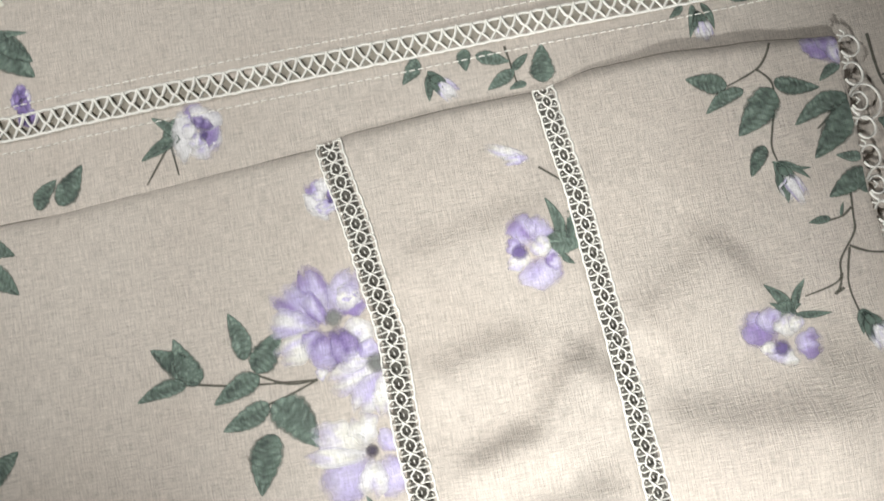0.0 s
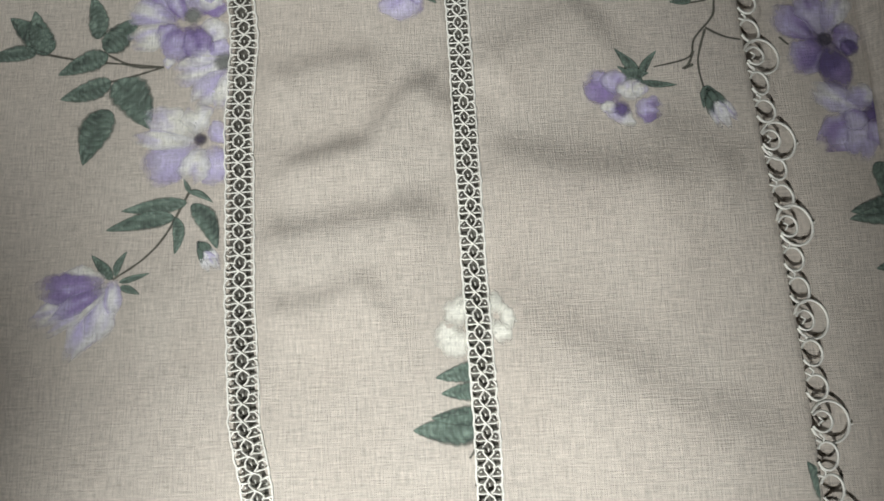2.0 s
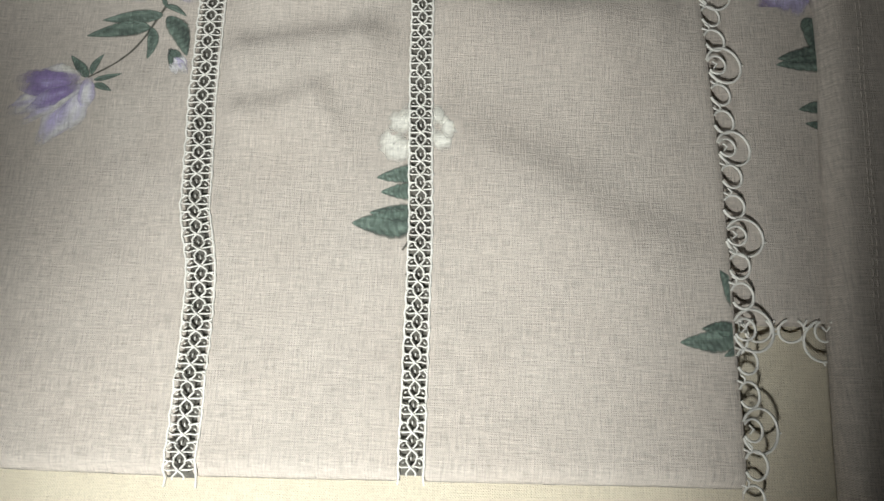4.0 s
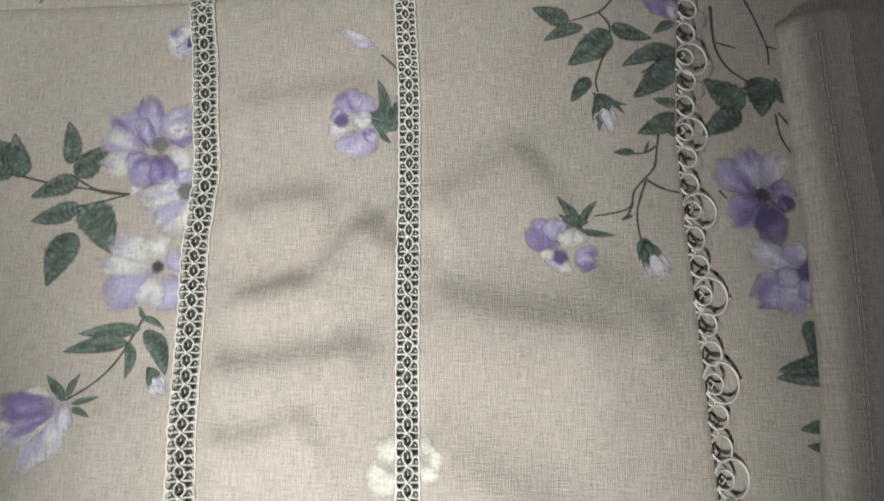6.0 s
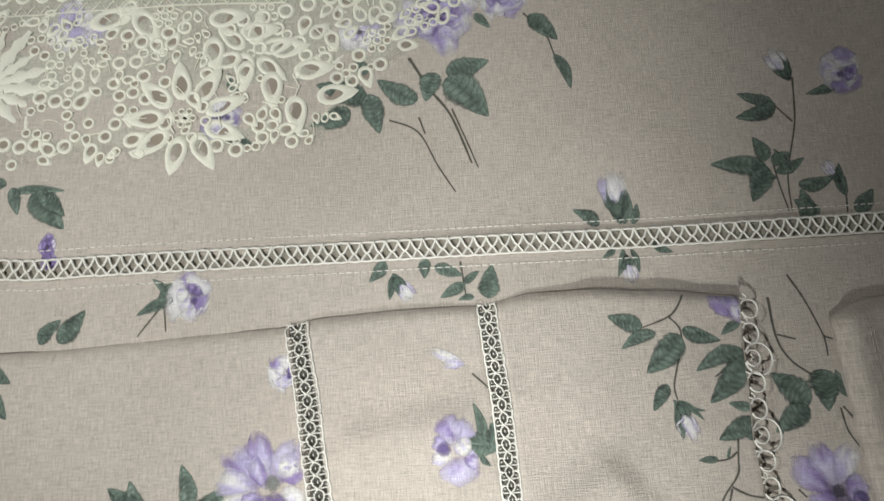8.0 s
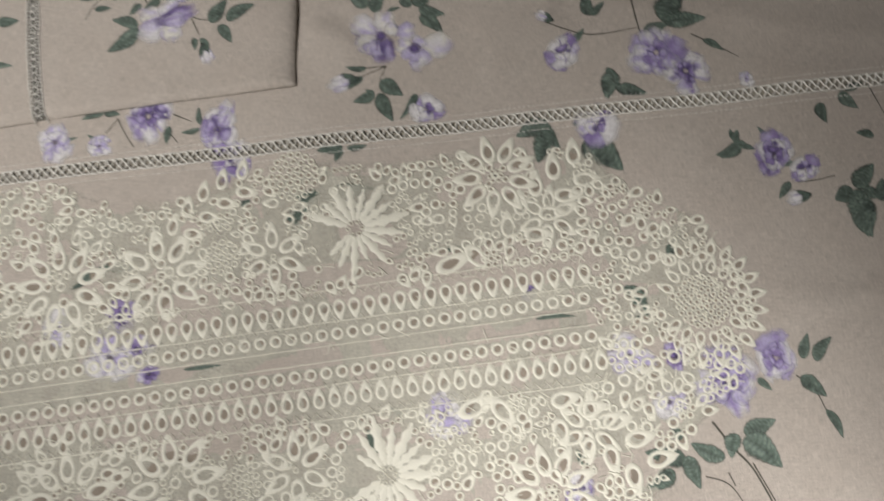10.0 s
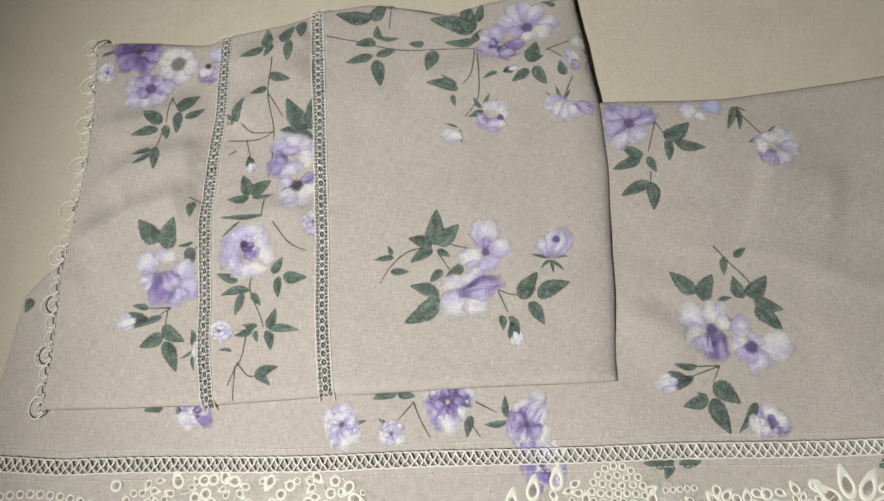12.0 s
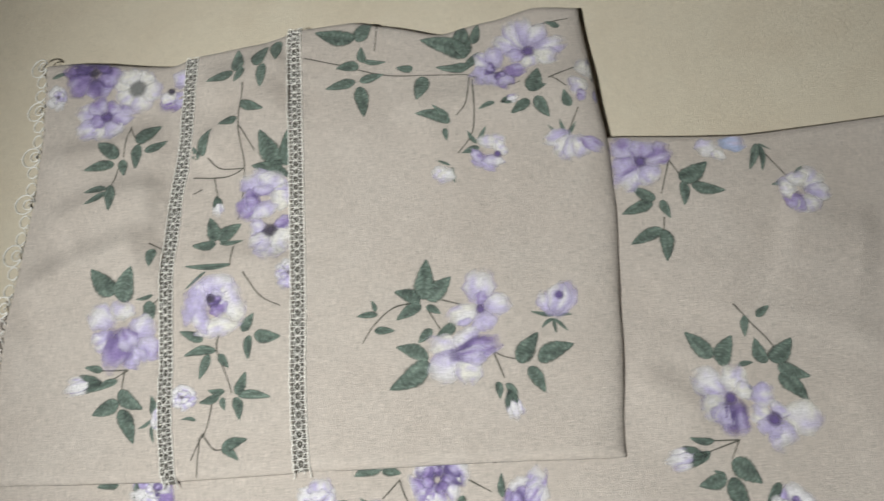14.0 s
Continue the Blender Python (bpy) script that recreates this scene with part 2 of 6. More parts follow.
A_CREASES = [
    ([(-68, -11), (-52, -6), (-36, -2), (-24, 14), (-13, 21)], 2.6, 5),
    ([(-70, 19), (-54, 24), (-32, 28)], 1.6, 5),
    ([(-73, 56), (-49, 62), (-14, 65)], 1.2, 6),
    ([(-71, -31), (-48, -28), (-13, -22)], 2.2, 6),
    ([(-70, -52), (-50, -50), (-34, -42)], 1.8, 5),
    ([(-4, 21), (16, 32), (36, 46)], 1.6, 8),
    ([(-4, -4), (20, -13), (63, -18)], 1.9, 8),
    ([(2, -60), (27, -67), (50, -86), (80, -92)], 1.4, 9),
    ([(45, -1), (58, -6), (74, -20)], 1.5, 9),
]
B_CREASES = [
    ([(-550, 599), (-517, 615), (-482, 619)], 3.2, 9),
    ([(-562, 562), (-526, 579), (-485, 590)], 3.6, 9),
    ([(-556, 641), (-519, 645), (-483, 657)], 2.2, 8),
    ([(-469, 640), (-444, 657), (-415, 682)], 2.2, 7),
    ([(-469, 680), (-436, 692), (-414, 702)], 1.8, 7),
    ([(-471, 571), (-444, 575), (-414, 573)], 1.4, 7),
    ([(-570, 532), (-537, 543), (-491, 546)], 1.2, 9),
    ([(-352, 655), (-300, 661), (-230, 669)], 1.6, 10),
]


def pucker(x, y, *seams):
    """Small gathers that run out sideways from the seams of the lace."""
    d = min(abs(x - along(s, y)) for s in seams)
    return 1.1 * wav(x * 0.12, y, 5.5, 15) * math.exp(-d / 8.0) if d < 40 else 0.0


def a_h(x, y):
    e = [along(A_TOP, x) - y, y - along(A_LOW, x), along(A_RIGHT, y) - x + 3, x + 244]
    z = lie(x, y, 3.2, e, 4.5) + 0.9 * wav(x, y, 70, 11) + 0.35 * wav(x, y, 24, 12)
    # tucks pulled by the lace seams
    z += 0.7 * wav(x, y - 0.35 * x, 20, 14) + pucker(x, y, A_LACE_1, A_LACE_2)
    for points, high, wide in A_CREASES:
        z += crease(x, y, points, high, wide)
    return z


def b_h(x, y):
    e = [along(B_TOP, x) - y, y - along(B_LOW, x), 0.28 * (along(B_RIGHT, y) - x), x - along(B_LEFT, y) + 3]
    z = lie(x, y, 4.4, e, 5.0) + 0.9 * wav(x, y, 80, 21) + 0.35 * wav(x, y, 26, 22)
    z += 0.6 * wav(x, y - 0.4 * x, 22, 24) + pucker(x, y, B_LACE_1, B_LACE_2)
    for points, high, wide in B_CREASES:
        z += crease(x, y, points, high, wide)
    return z


STRIP_L = [(120, 92), (120, 70), (121, 47), (122.5, 21), (122, -10), (120, -40), (118, -75), (115, -110), (113, -160), (112, -260)]
STRIP_T = [(92, 118), (97, 127), (99.5, 135), (100, 150), (97, 260), (95, 420)]


def strip_h(x, y):
    e = [along(STRIP_T, x) - y, x - along(STRIP_L, y)]
    z = lie(x, y, 6.0, e, 4.5) + 0.5 * wav(x, y, 60, 31)
    # a turned hem with two rows of stitching along its edge
    d = x - along(STRIP_L, y)
    z += 0.7 * (1 if d < 9 else math.exp(-((d - 9) / 1.6) ** 2)) + 0.5 * math.exp(-((d - 20) / 1.5) ** 2)
    return z


# ---- room and bed ----
room = thing("room_shell", "plain pale plaster walls round the bed", "walls", "structure")
part("wall_north", box_bm(-2.0, 2.2, -0.55, 1.7, 2.3, 2.0), M_WALL, room, smooth=False)
part("wall_south", box_bm(-2.0, -1.7, -0.55, 1.7, -1.6, 2.0), M_WALL, room, smooth=False)
part("wall_west", box_bm(-2.1, -1.7, -0.55, -2.0, 2.3, 2.0), M_WALL, room, smooth=False)
part("wall_east", box_bm(1.7, -1.7, -0.55, 1.8, 2.3, 2.0), M_WALL, room, smooth=False)
floor_ob = tagged(part("floor", box_bm(-2.1, -1.7, -0.62, 1.8, 2.3, -0.555), M_FLOOR, smooth=False), "brown floor under the bed", "floor", kind="structure")
ceiling_ob = tagged(part("ceiling", box_bm(-2.1, -1.7, 2.0, 1.8, 2.3, 2.08), M_WALL, smooth=False), "plain white ceiling", "ceiling", kind="structure")
bed = thing("bed", "bed with a cream mattress under the sheet", "bed")
part("mattress", box_bm(-1.25, -0.8, -0.22, 0.95, 1.35, -0.014, 0.03), M_SHEET, bed)
part("bed_base", box_bm(-1.2, -0.75, -0.55, 0.9, 1.3, -0.225, 0.01), M_FLOOR, bed)


def sheet_h(x, y):
    return -6.0 + 0.9 * wav(x, y, 130, 41) + 0.4 * wav(x, y, 45, 42)


sheet = tagged(part("bed_sheet", patch(lambda y: -1240, lambda y: 940, lambda x: -790, lambda x: 1340, sheet_h, 12, droop=8.0, floor_z=-14), M_SHEET),
               "cream cotton bed sheet spread under the shirt", "bed sheet")

# ---- shirt ----
NECK = (-584.0, 313.0, 79.0)
shirt = thing("embroidered_shirt", "beige cotton shirt with rose print and ivory eyelet yoke", "shirt")


def shirt_left(y):
    d = abs(y - MID)
    return -611 + (0 if d < 150 else (d - 150) * 0.165) + (0 if d < 248 else (d - 248) * 0.9)


SHIRT_TOP = [(560, -612), (606, -480), (628, -300), (630, -227), (624, -148), (629, -71), (640, 60), (650, 460)]
SHIRT_LOW = [(5, -612), (-40, -480), (-70, -300), (-95, -100), (-110, 90), (-110, 130), (-112, 460)]
bm = patch(shirt_left, lambda y: 455, lambda x: along(SHIRT_LOW, x), lambda x: along(SHIRT_TOP, x), shirt_h, 3.6, droop=4.0, under=1.5, floor_z=-5.0)
nx, ny, nr = NECK
inside = set()
for v in bm.verts:
    px, py = v.co.x / MM, v.co.y / MM
    d = Vector((px - nx, py - ny, 0))
    if px < nx:
        if abs(py - ny) < nr:
            inside.add(v)
            v.co.y = (ny + math.copysign(nr, py - ny)) * MM
    elif d.length < nr:
        inside.add(v)
        q = Vector((nx, ny, 0)) + d.normalized() * nr
        v.co.x, v.co.y = q.x * MM, q.y * MM
bmesh.ops.delete(bm, geom=[f for f in bm.faces if all(v in inside for v in f.verts)], context="FACES")
part("body", bm, M_CLOTH, shirt)

# ---- folded sleeves ----
sleeve_a = thing("folded_sleeve", "folded beige floral sleeve with two lace insertions and scalloped lace cuff", "sleeve", group="folded sleeves")
sleeve_b = thing("folded_sleeve", "wrinkled beige sleeve with rose sprays, lace insertions and scalloped cuff", "sleeve", group="folded sleeves")
GAP = 3.6


def sleeve_panels(owner, lines, low, high, height):
    """Panels between the lace lines, and the back layer under them all."""
    for k in range(3):
        lo_line, hi_line = lines[k], lines[k + 1]
        g0, g1 = (GAP if k > 0 else 0), (GAP if k < 2 else 0)
        part("panel", patch(lambda y, l=lo_line, g=g0: along(l, y) + g, lambda y, l=hi_line, g=g1: along(l, y) - g,
                            lambda x: along(low, x), lambda x: along(high, x), height, 2.2, droop=2.0, under=1.2, floor_z=0.2), M_CLOTH, owner)
    part("back_panel", patch(lambda y: along(lines[0], y) + 2, lambda y: along(lines[3], y) - 2, lambda x: along(low, x) + 2, lambda x: along(high, x) - 2,
                             lambda x, y: 0.9 + 0.2 * wav(x, y, 40, 51), 6.0, droop=1.0, floor_z=0.8), M_CLOTH, owner)


sleeve_panels(sleeve_a, ([(-243, 110), (-243, -160)], A_LACE_1, A_LACE_2, A_RIGHT), A_LOW, A_TOP, a_h)
sleeve_panels(sleeve_b, (B_LEFT, B_LACE_1, B_LACE_2, B_RIGHT), B_LOW, B_TOP, b_h)

# ---- folded cloth beside the sleeve ----
hemmed = thing("folded_trousers", "plain beige cotton trousers folded, with a stitched hem", "trousers")
part("folded_cloth", patch(lambda y: along(STRIP_L, y), lambda y: 420, lambda x: -260, lambda x: along(STRIP_T, x), strip_h, 2.2, droop=4.0, under=2.0, floor_z=-1.0), M_CLOTH, hemmed)

# ---- lace ----


def tube(bm, pts, r, sides=5, closed=False):
    """A cord through points (millimetres), r in millimetres."""
    pts = [Vector(p) * MM for p in pts]
    n = len(pts)
    rings = []
    for i, p in enumerate(pts):
        a = pts[(i - 1) % n] if closed or i else p
        b = pts[(i + 1) % n] if closed or i < n - 1 else p
        t = (b - a).normalized()
        side = t.cross(Vector((0, 0, 1)))
        side = side.normalized() if side.length > 1e-6 else Vector((1, 0, 0))
        up = side.cross(t)
        rings.append([bm.verts.new(p + (side * math.cos(q) + up * math.sin(q)) * r * MM) for q in (2 * math.pi * k / sides for k in range(sides))])
    for i in range(n if closed else n - 1):
        a, b = rings[i], rings[(i + 1) % n]
        for k in range(sides):
            bm.faces.new((a[k], a[(k + 1) % sides], b[(k + 1) % sides], b[k]))


def mesh_of(name, bm, *materials):
    me = bpy.data.meshes.new(name)
    bm.to_mesh(me)
    bm.free()
    for m in materials:
        me.materials.append(m)
    for p in me.polygons:
        p.use_smooth = True
    return me


def lace_cell(width, length, seed=1):
    """One repeat of the insertion: two cords that cross twice round a small eye, tied to the rails four times."""
    bm = bmesh.new()
    w, l = width / 2, length
    own = random.Random(seed)
    j = lambda k=0.16: own.uniform(-k, k)  # noqa: E731
    a = w * 0.40
    for s in (-1, 1):
        tube(bm, [(s * a * 0.9, 0, 0.3), (s * a * 1.05, l * 0.14, 0.4), (s * a * 0.7 + j(), l * 0.3, 0.45), (j(), l * 0.5, 0.45 + 0.2 * s),
                  (-s * a * 0.7 + j(), l * 0.7, 0.45), (-s * a * 1.05, l * 0.86, 0.4), (-s * a * 0.9, l, 0.3)], 0.29, 5)
        tube(bm, [(s * a * 0.95, 0, 0.35), (s * w * 0.75, -0.04 * l + j(), 0.35), (s * w, -0.12 * l + j(), 0.15)], 0.28, 4)
        tube(bm, [(s * w * 0.75, -0.02 * l, 0.3), (s * w, 0.16 * l + j(), 0.15)], 0.25, 4)
        tube(bm, [(0, l * 0.5, 0.3), (s * a * 0.8, l * 0.47 + j(), 0.3), (s * w * 0.8, l * 0.5 + j(), 0.3), (s * w, l * 0.42 + j(), 0.15)], 0.25, 4)
        tube(bm, [(s * w * 0.62, l * 0.24 + j(), 0.05), (s * w * 0.78, l * 0.3 + j(), 0.1)], 0.2, 4)
    tube(bm, [(j(), -0.08 * l, 0.05), (j(), 0.1 * l, 0.1)], 0.22, 4)
    return mesh_of("lace_cell", bm, M_CORD)


def arch_cell(width, length):
    """One repeat of the shirt's insertion: a row of small arches with slanting threads above."""
    bm = bmesh.new()
    w, l = width / 2, length
    arc = [(-w * 1.0 + 1.15 * w * math.sin(math.pi * k / 6), l * k / 6, 0.3) for k in range(7)]
    tube(bm, [(x, y, z) for x, y, z in arc], 0.5, 5)
    tube(bm, [(w, 0, 0.2), (w * 0.1, l * 0.5, 0.45)], 0.46, 4)
    tube(bm, [(w, l, 0.2), (w * 0.1, l * 0.5, 0.5)], 0.46, 4)
    return mesh_of("lace_cell", bm, M_CORD)


def on_line(line, step, start=0.0):
    """Points at even steps down a line of (x, y) rows; each with the line's direction."""
    pts = [Vector((x, y)) for x, y in line]
    fine = []
    for v in range(400):
        y = lerp(pts[0].y, pts[-1].y, v / 399)
        fine.append(Vector((along(line, y), y)))
    out, gone, nxt = [], 0.0, start
    for p, q in zip(fine, fine[1:]):
        d = (q - p).length
        while nxt <= gone + d:
            out.append((p.lerp(q, (nxt - gone) / d), (q - p).normalized()))
            nxt += step
        gone += d
    return out


def lace_band(owner, spots, width, step, cell, height, label, rail=0.36, net=M_SHADE_NET):
    """An insertion: net ground (on the sleeves its colour holds the gap's shade), a rail cord on each side and its
    cells, along spots.
    """
    bm = bmesh.new()
    w = width / 2
    prev = None
    for p, d in spots:
        n = Vector((d.y, -d.x))
        row = [bm.verts.new(((p + n * s).x * MM, (p + n * s).y * MM, (height(p.x, p.y) - 0.9) * MM)) for s in (-w, 0, w)]
        if prev:
            for k in range(2):
                bm.faces.new((prev[k], prev[k + 1], row[k + 1], row[k]))
        prev = row
    band = part("lace_band", bm, net, owner, label)
    rng = random.Random(int(abs(spots[0][0].x) * 10 + width))
    for s in (-1, 1):
        bm = bmesh.new()
        pts = []
        for k, (p, d) in enumerate(spots):
            n = Vector((d.y, -d.x))
            for h in (0, 0.5):
                q = p + d * step * h + n * s * (w + rng.uniform(-0.12, 0.12) + (0.18 if h else -0.1))
                pts.append((q.x, q.y, height(q.x, q.y) + 0.15 + (0.12 if h else -0.05)))
        tube(bm, pts, rail, 5)
        part("rail_cord", bm, M_CORD, band)
    for p, d in spots[:-1]:
        ob = new("lace_cell", rng.choice(cell))
        ob.parent = band
        z = height(p.x, p.y)
        ob.matrix_basis = Matrix.Translation((p.x * MM, p.y * MM, (z + 0.1) * MM)) @ Matrix.Rotation(math.atan2(d.y, d.x) - math.pi / 2 + rng.uniform(-0.06, 0.06), 4, "Z") @ Matrix.Diagonal((rng.uniform(0.93, 1.05), rng.uniform(0.95, 1.06), 1, 1))
    return band


CELL_1 = [lace_cell(8.6, 4.8, k) for k in range(4)]
CELL_2 = [lace_cell(7.0, 4.7, k) for k in range(4)]
SLEEVE_LACE = "silver-white lace insertion with crossed cords over net greyed for shade"
lace_band(sleeve_a, on_line(A_LACE_1, 4.8), 8.6, 4.8, CELL_1, a_h, SLEEVE_LACE)
lace_band(sleeve_a, on_line(A_LACE_2, 4.7), 7.0, 4.7, CELL_2, a_h, SLEEVE_LACE)
lace_band(sleeve_b, on_line(B_LACE_1, 4.7), 7.0, 4.7, CELL_2, b_h, SLEEVE_LACE)
lace_band(sleeve_b, on_line(B_LACE_2, 4.8), 8.2, 4.8, CELL_1, b_h, SLEEVE_LACE)


def band_line(rows, step):
    out = []
    x = rows[0][1]
    while x < rows[-1][1]:
        y0, y1 = along(rows, x), along(rows, x + 1)
        out.append((Vector((x, y0)), Vector((1, y1 - y0)).normalized()))
        x += step
    return out


ARCH = [arch_cell(7.6, 5.0)]
LOW_BAND = [(150, -600), (142, -300), (138, -243), (132.5, -190), (131.5, -35), (130, 130), (128, 300), (126, 450)]
TOP_BAND = [(440, -609), (434, -552), (425, -400), (418, -237), (412, -130), (402, 47), (399, 108), (392, 300), (388, 450)]
BODY_LACE = "narrow white lace insertion of arched cords stitched along both sides"
lace_band(shirt, band_line(LOW_BAND, 5.0), 7.6, 5.0, ARCH, lambda x, y: shirt_h(x, y) + 0.98, BODY_LACE, 0.5, M_NET_PALE)
lace_band(shirt, band_line(TOP_BAND, 5.0), 7.6, 5.0, ARCH, lambda x, y: shirt_h(x, y) + 0.98, BODY_LACE, 0.5, M_NET_PALE)


def stitched_hem(owner, rows, offset, x0, x1):
    """A line of machine stitches beside an insertion, in a soft ridge."""
    bm = bmesh.new()
    x = x0
    while x < x1:
        y = along(rows, x) + offset
        tube(bm, [(x, y, shirt_h(x, y) + 0.1), (x + 1.0, y, shirt_h(x + 1, y) + 0.42), (x + 2.0, y, shirt_h(x + 2, y) + 0.1)], 0.22, 4)
        x += 3.0
    part("stitching", bm, M_CORD, owner)


for rows in (LOW_BAND, TOP_BAND):
    for off in (-8.0, 8.0):
        stitched_hem(shirt, rows, off, -600, 250)


def loop_points(r, squash, open_at, n=14):
    return [(r * (1 + math.cos(a)) * squash, r * math.sin(a), 0) for a in (math.pi - open_at - (2 * math.pi - 2 * open_at) * k / (n - 1) for k in range(n))]


def scallop_mesh(kind):
    """One piece of the scalloped edging: a large double loop, or a small single one with a curl."""
    bm = bmesh.new()
    if kind == "large":
        tube(bm, [(x - 0.6, y, 0.4) for x, y, z in loop_points(5.7, 0.98, 0.35, 20)], 0.42, 5)
        tube(bm, [(x - 0.6, y, 0.9) for x, y, z in loop_points(2.9, 1.0, 0.5, 14)], 0.38, 5)
        tube(bm, [(10.3, -0.5, 0.4), (11.5, -0.1, 0.4)], 0.34, 5)
        tube(bm, [(1.2, -1.0, 0.9), (2.4, 0.2, 1.0), (1.2, 1.2, 0.9)], 0.3, 5)
    else:
        tube(bm, [(x - 0.6, y, 0.5) for x, y, z in loop_points(3.5, 0.92, 0.45, 16)], 0.40, 5)
        tube(bm, [(-0.6, 3.8, 0.5), (1.1, 3.0, 0.7), (1.8, 4.4, 0.6), (0.6, 5.4, 0.5)], 0.34, 5)
    return mesh_of("scallop_loop", bm, M_CORD)


LARGE, SMALL = scallop_mesh("large"), scallop_mesh("small")


def scallops(owner, spots, height, out_right, label, first=0):
    """A scalloped edging; spots every 9.9 mm along the edge, in a repeat of three."""
    bm = bmesh.new()
    pts = [(p.x, p.y, height(p.x, p.y) + 0.1) for p, d in spots]
    tube(bm, [(x, y, z - 0.5) for x, y, z in pts], 0.3, 5)
    edge = part("scalloped_edging", bm, M_CLOTH, owner, label)
    rng = random.Random(len(spots))
    for k, (p, d) in enumerate(spots):
        ob = new("scallop_loop", LARGE if (k + first) % 3 == 0 else SMALL)
        ob.parent = edge
        n = Vector((d.y, -d.x)) * out_right
        ob.matrix_basis = Matrix.Translation((p.x * MM, p.y * MM, (height(p.x, p.y) + 0.1) * MM)) @ Matrix.Rotation(math.atan2(n.y, n.x) + rng.uniform(-0.12, 0.12), 4, "Z") @ Matrix.Rotation(0.2 + rng.uniform(-0.06, 0.1), 4, "Y") @ Matrix.Diagonal((rng.uniform(1.02, 1.16), rng.uniform(1.0, 1.1), 1, 1))


SCALLOP = "silver-white scalloped crochet lace edging"
scallops(sleeve_a, on_line(A_RIGHT, 9.24, 6.7), a_h, -1, SCALLOP, first=1)
scallops(sleeve_b, on_line(B_LEFT, 10.0), b_h, 1, SCALLOP, first=0)
scallops(shirt, [(Vector((x, along(SHIRT_LOW, x))), Vector((1, 0))) for x in (86, 95, 104, 113, 122, 131)], shirt_h, 1, SCALLOP)
for off in (9.0, 10.6, 20.0):
    bm = bmesh.new()
    y = 88.0
    while y > -240:
        x = along(STRIP_L, y) + off
        tube(bm, [(x, y, strip_h(x, y) - 0.05), (x, y - 1.1, strip_h(x, y - 1.1) + 0.25), (x, y - 2.2, strip_h(x, y - 2.2) - 0.05)], 0.2, 4)
        y -= 3.1
    part("stitching", bm, M_CLOTH, hemmed)

# ---- printed roses, leaves and stems ----
# a cloth to print on: its thing, its height, and the limits of the panel at a given y
SH = (shirt, shirt_h, None)
SA0 = (sleeve_a, a_h, lambda y: (-241, along(A_LACE_1, y) - GAP - 0.4))
SA1 = (sleeve_a, a_h, lambda y: (along(A_LACE_1, y) + GAP + 0.4, along(A_LACE_2, y) - GAP - 0.2))
SA2 = (sleeve_a, a_h, lambda y: (along(A_LACE_2, y) + GAP + 0.2, along(A_RIGHT, y) - 0.6))
SB0 = (sleeve_b, b_h, lambda y: (along(B_LEFT, y) + 0.6, along(B_LACE_1, y) - GAP - 0.2))
SB1 = (sleeve_b, b_h, lambda y: (along(B_LACE_1, y) + GAP + 0.2, along(B_LACE_2, y) - GAP - 0.4))
SB2 = (sleeve_b, b_h, lambda y: (along(B_LACE_2, y) + GAP + 0.4, along(B_RIGHT, y) - 0.6))
rng = random.Random(5)


class Dye:
    """A printed shape: points in millimetres with a colour and how well the dye covers."""

    def __init__(self):
        self.verts, self.faces, self.dyes, self.cover = [], [], [], []

    def strip(self, rows):
        """rows of equal length, each of (x, y, lift, colour, cover)."""
        base, wide = len(self.verts), len(rows[0])
        for row in rows:
            for x, y, lift, colour, cover in row:
                self.verts.append((x, y, lift))
                self.dyes.append(colour)
                self.cover.append(cover)
        for j in range(len(rows) - 1):
            for i in range(wide - 1):
                a = base + j * wide + i
                self.faces.append((a, a + 1, a + wide + 1, a + wide))

    def lay(self, name, cloth):
        owner, height, limits = cloth
        top = {id(sleeve_a): A_TOP, id(sleeve_b): B_TOP, id(shirt): SHIRT_TOP}[id(owner)]
        low = {id(sleeve_a): A_LOW, id(sleeve_b): B_LOW, id(shirt): SHIRT_LOW}[id(owner)]
        flat = []
        for x, y, lift in self.verts:
            if limits:
                a, b = limits(y)
                x = min(max(x, a), b)
            y = min(max(y, along(low, x) + 0.4), along(top, x) - 0.3)
            flat.append((x * MM, y * MM, (height(x, y) + 0.06 + lift) * MM))
        me = bpy.data.meshes.new(name)
        # every face looks up, also where a petal folds over itself
        faces = []
        for f in self.faces:
            area = sum(flat[a][0] * flat[b][1] - flat[b][0] * flat[a][1] for a, b in zip(f, f[1:] + f[:1]))
            if abs(area) > 1e-12:
                faces.append(f if area > 0 else f[::-1])
        me.from_pydata(flat, [], faces)
        # dye in the cloth shades as the cloth does
        lean = []
        for x, y, z in flat:
            h = height(x / MM, y / MM)
            lean.append(Vector((h - height(x / MM + 1, y / MM), h - height(x / MM, y / MM + 1), 1.0)).normalized())
        dye = me.color_attributes.new("dye", "FLOAT_COLOR", "POINT")
        dye.data.foreach_set("color", [c for d in self.dyes for c in (*d, 1.0)])
        cov = me.attributes.new("cover", "FLOAT", "POINT")
        cov.data.foreach_set("value", self.cover)
        me.materials.append(M_PRINT)
        for p in me.polygons:
            p.use_smooth = True
        me.normals_split_custom_set_from_vertices(lean)
        ob = new(name, me)
        ob.parent = owner
        return ob


def blend(a, b, t):
    return tuple(lerp(p, q, max(0.0, min(1.0, t))) for p, q in zip(a, b))


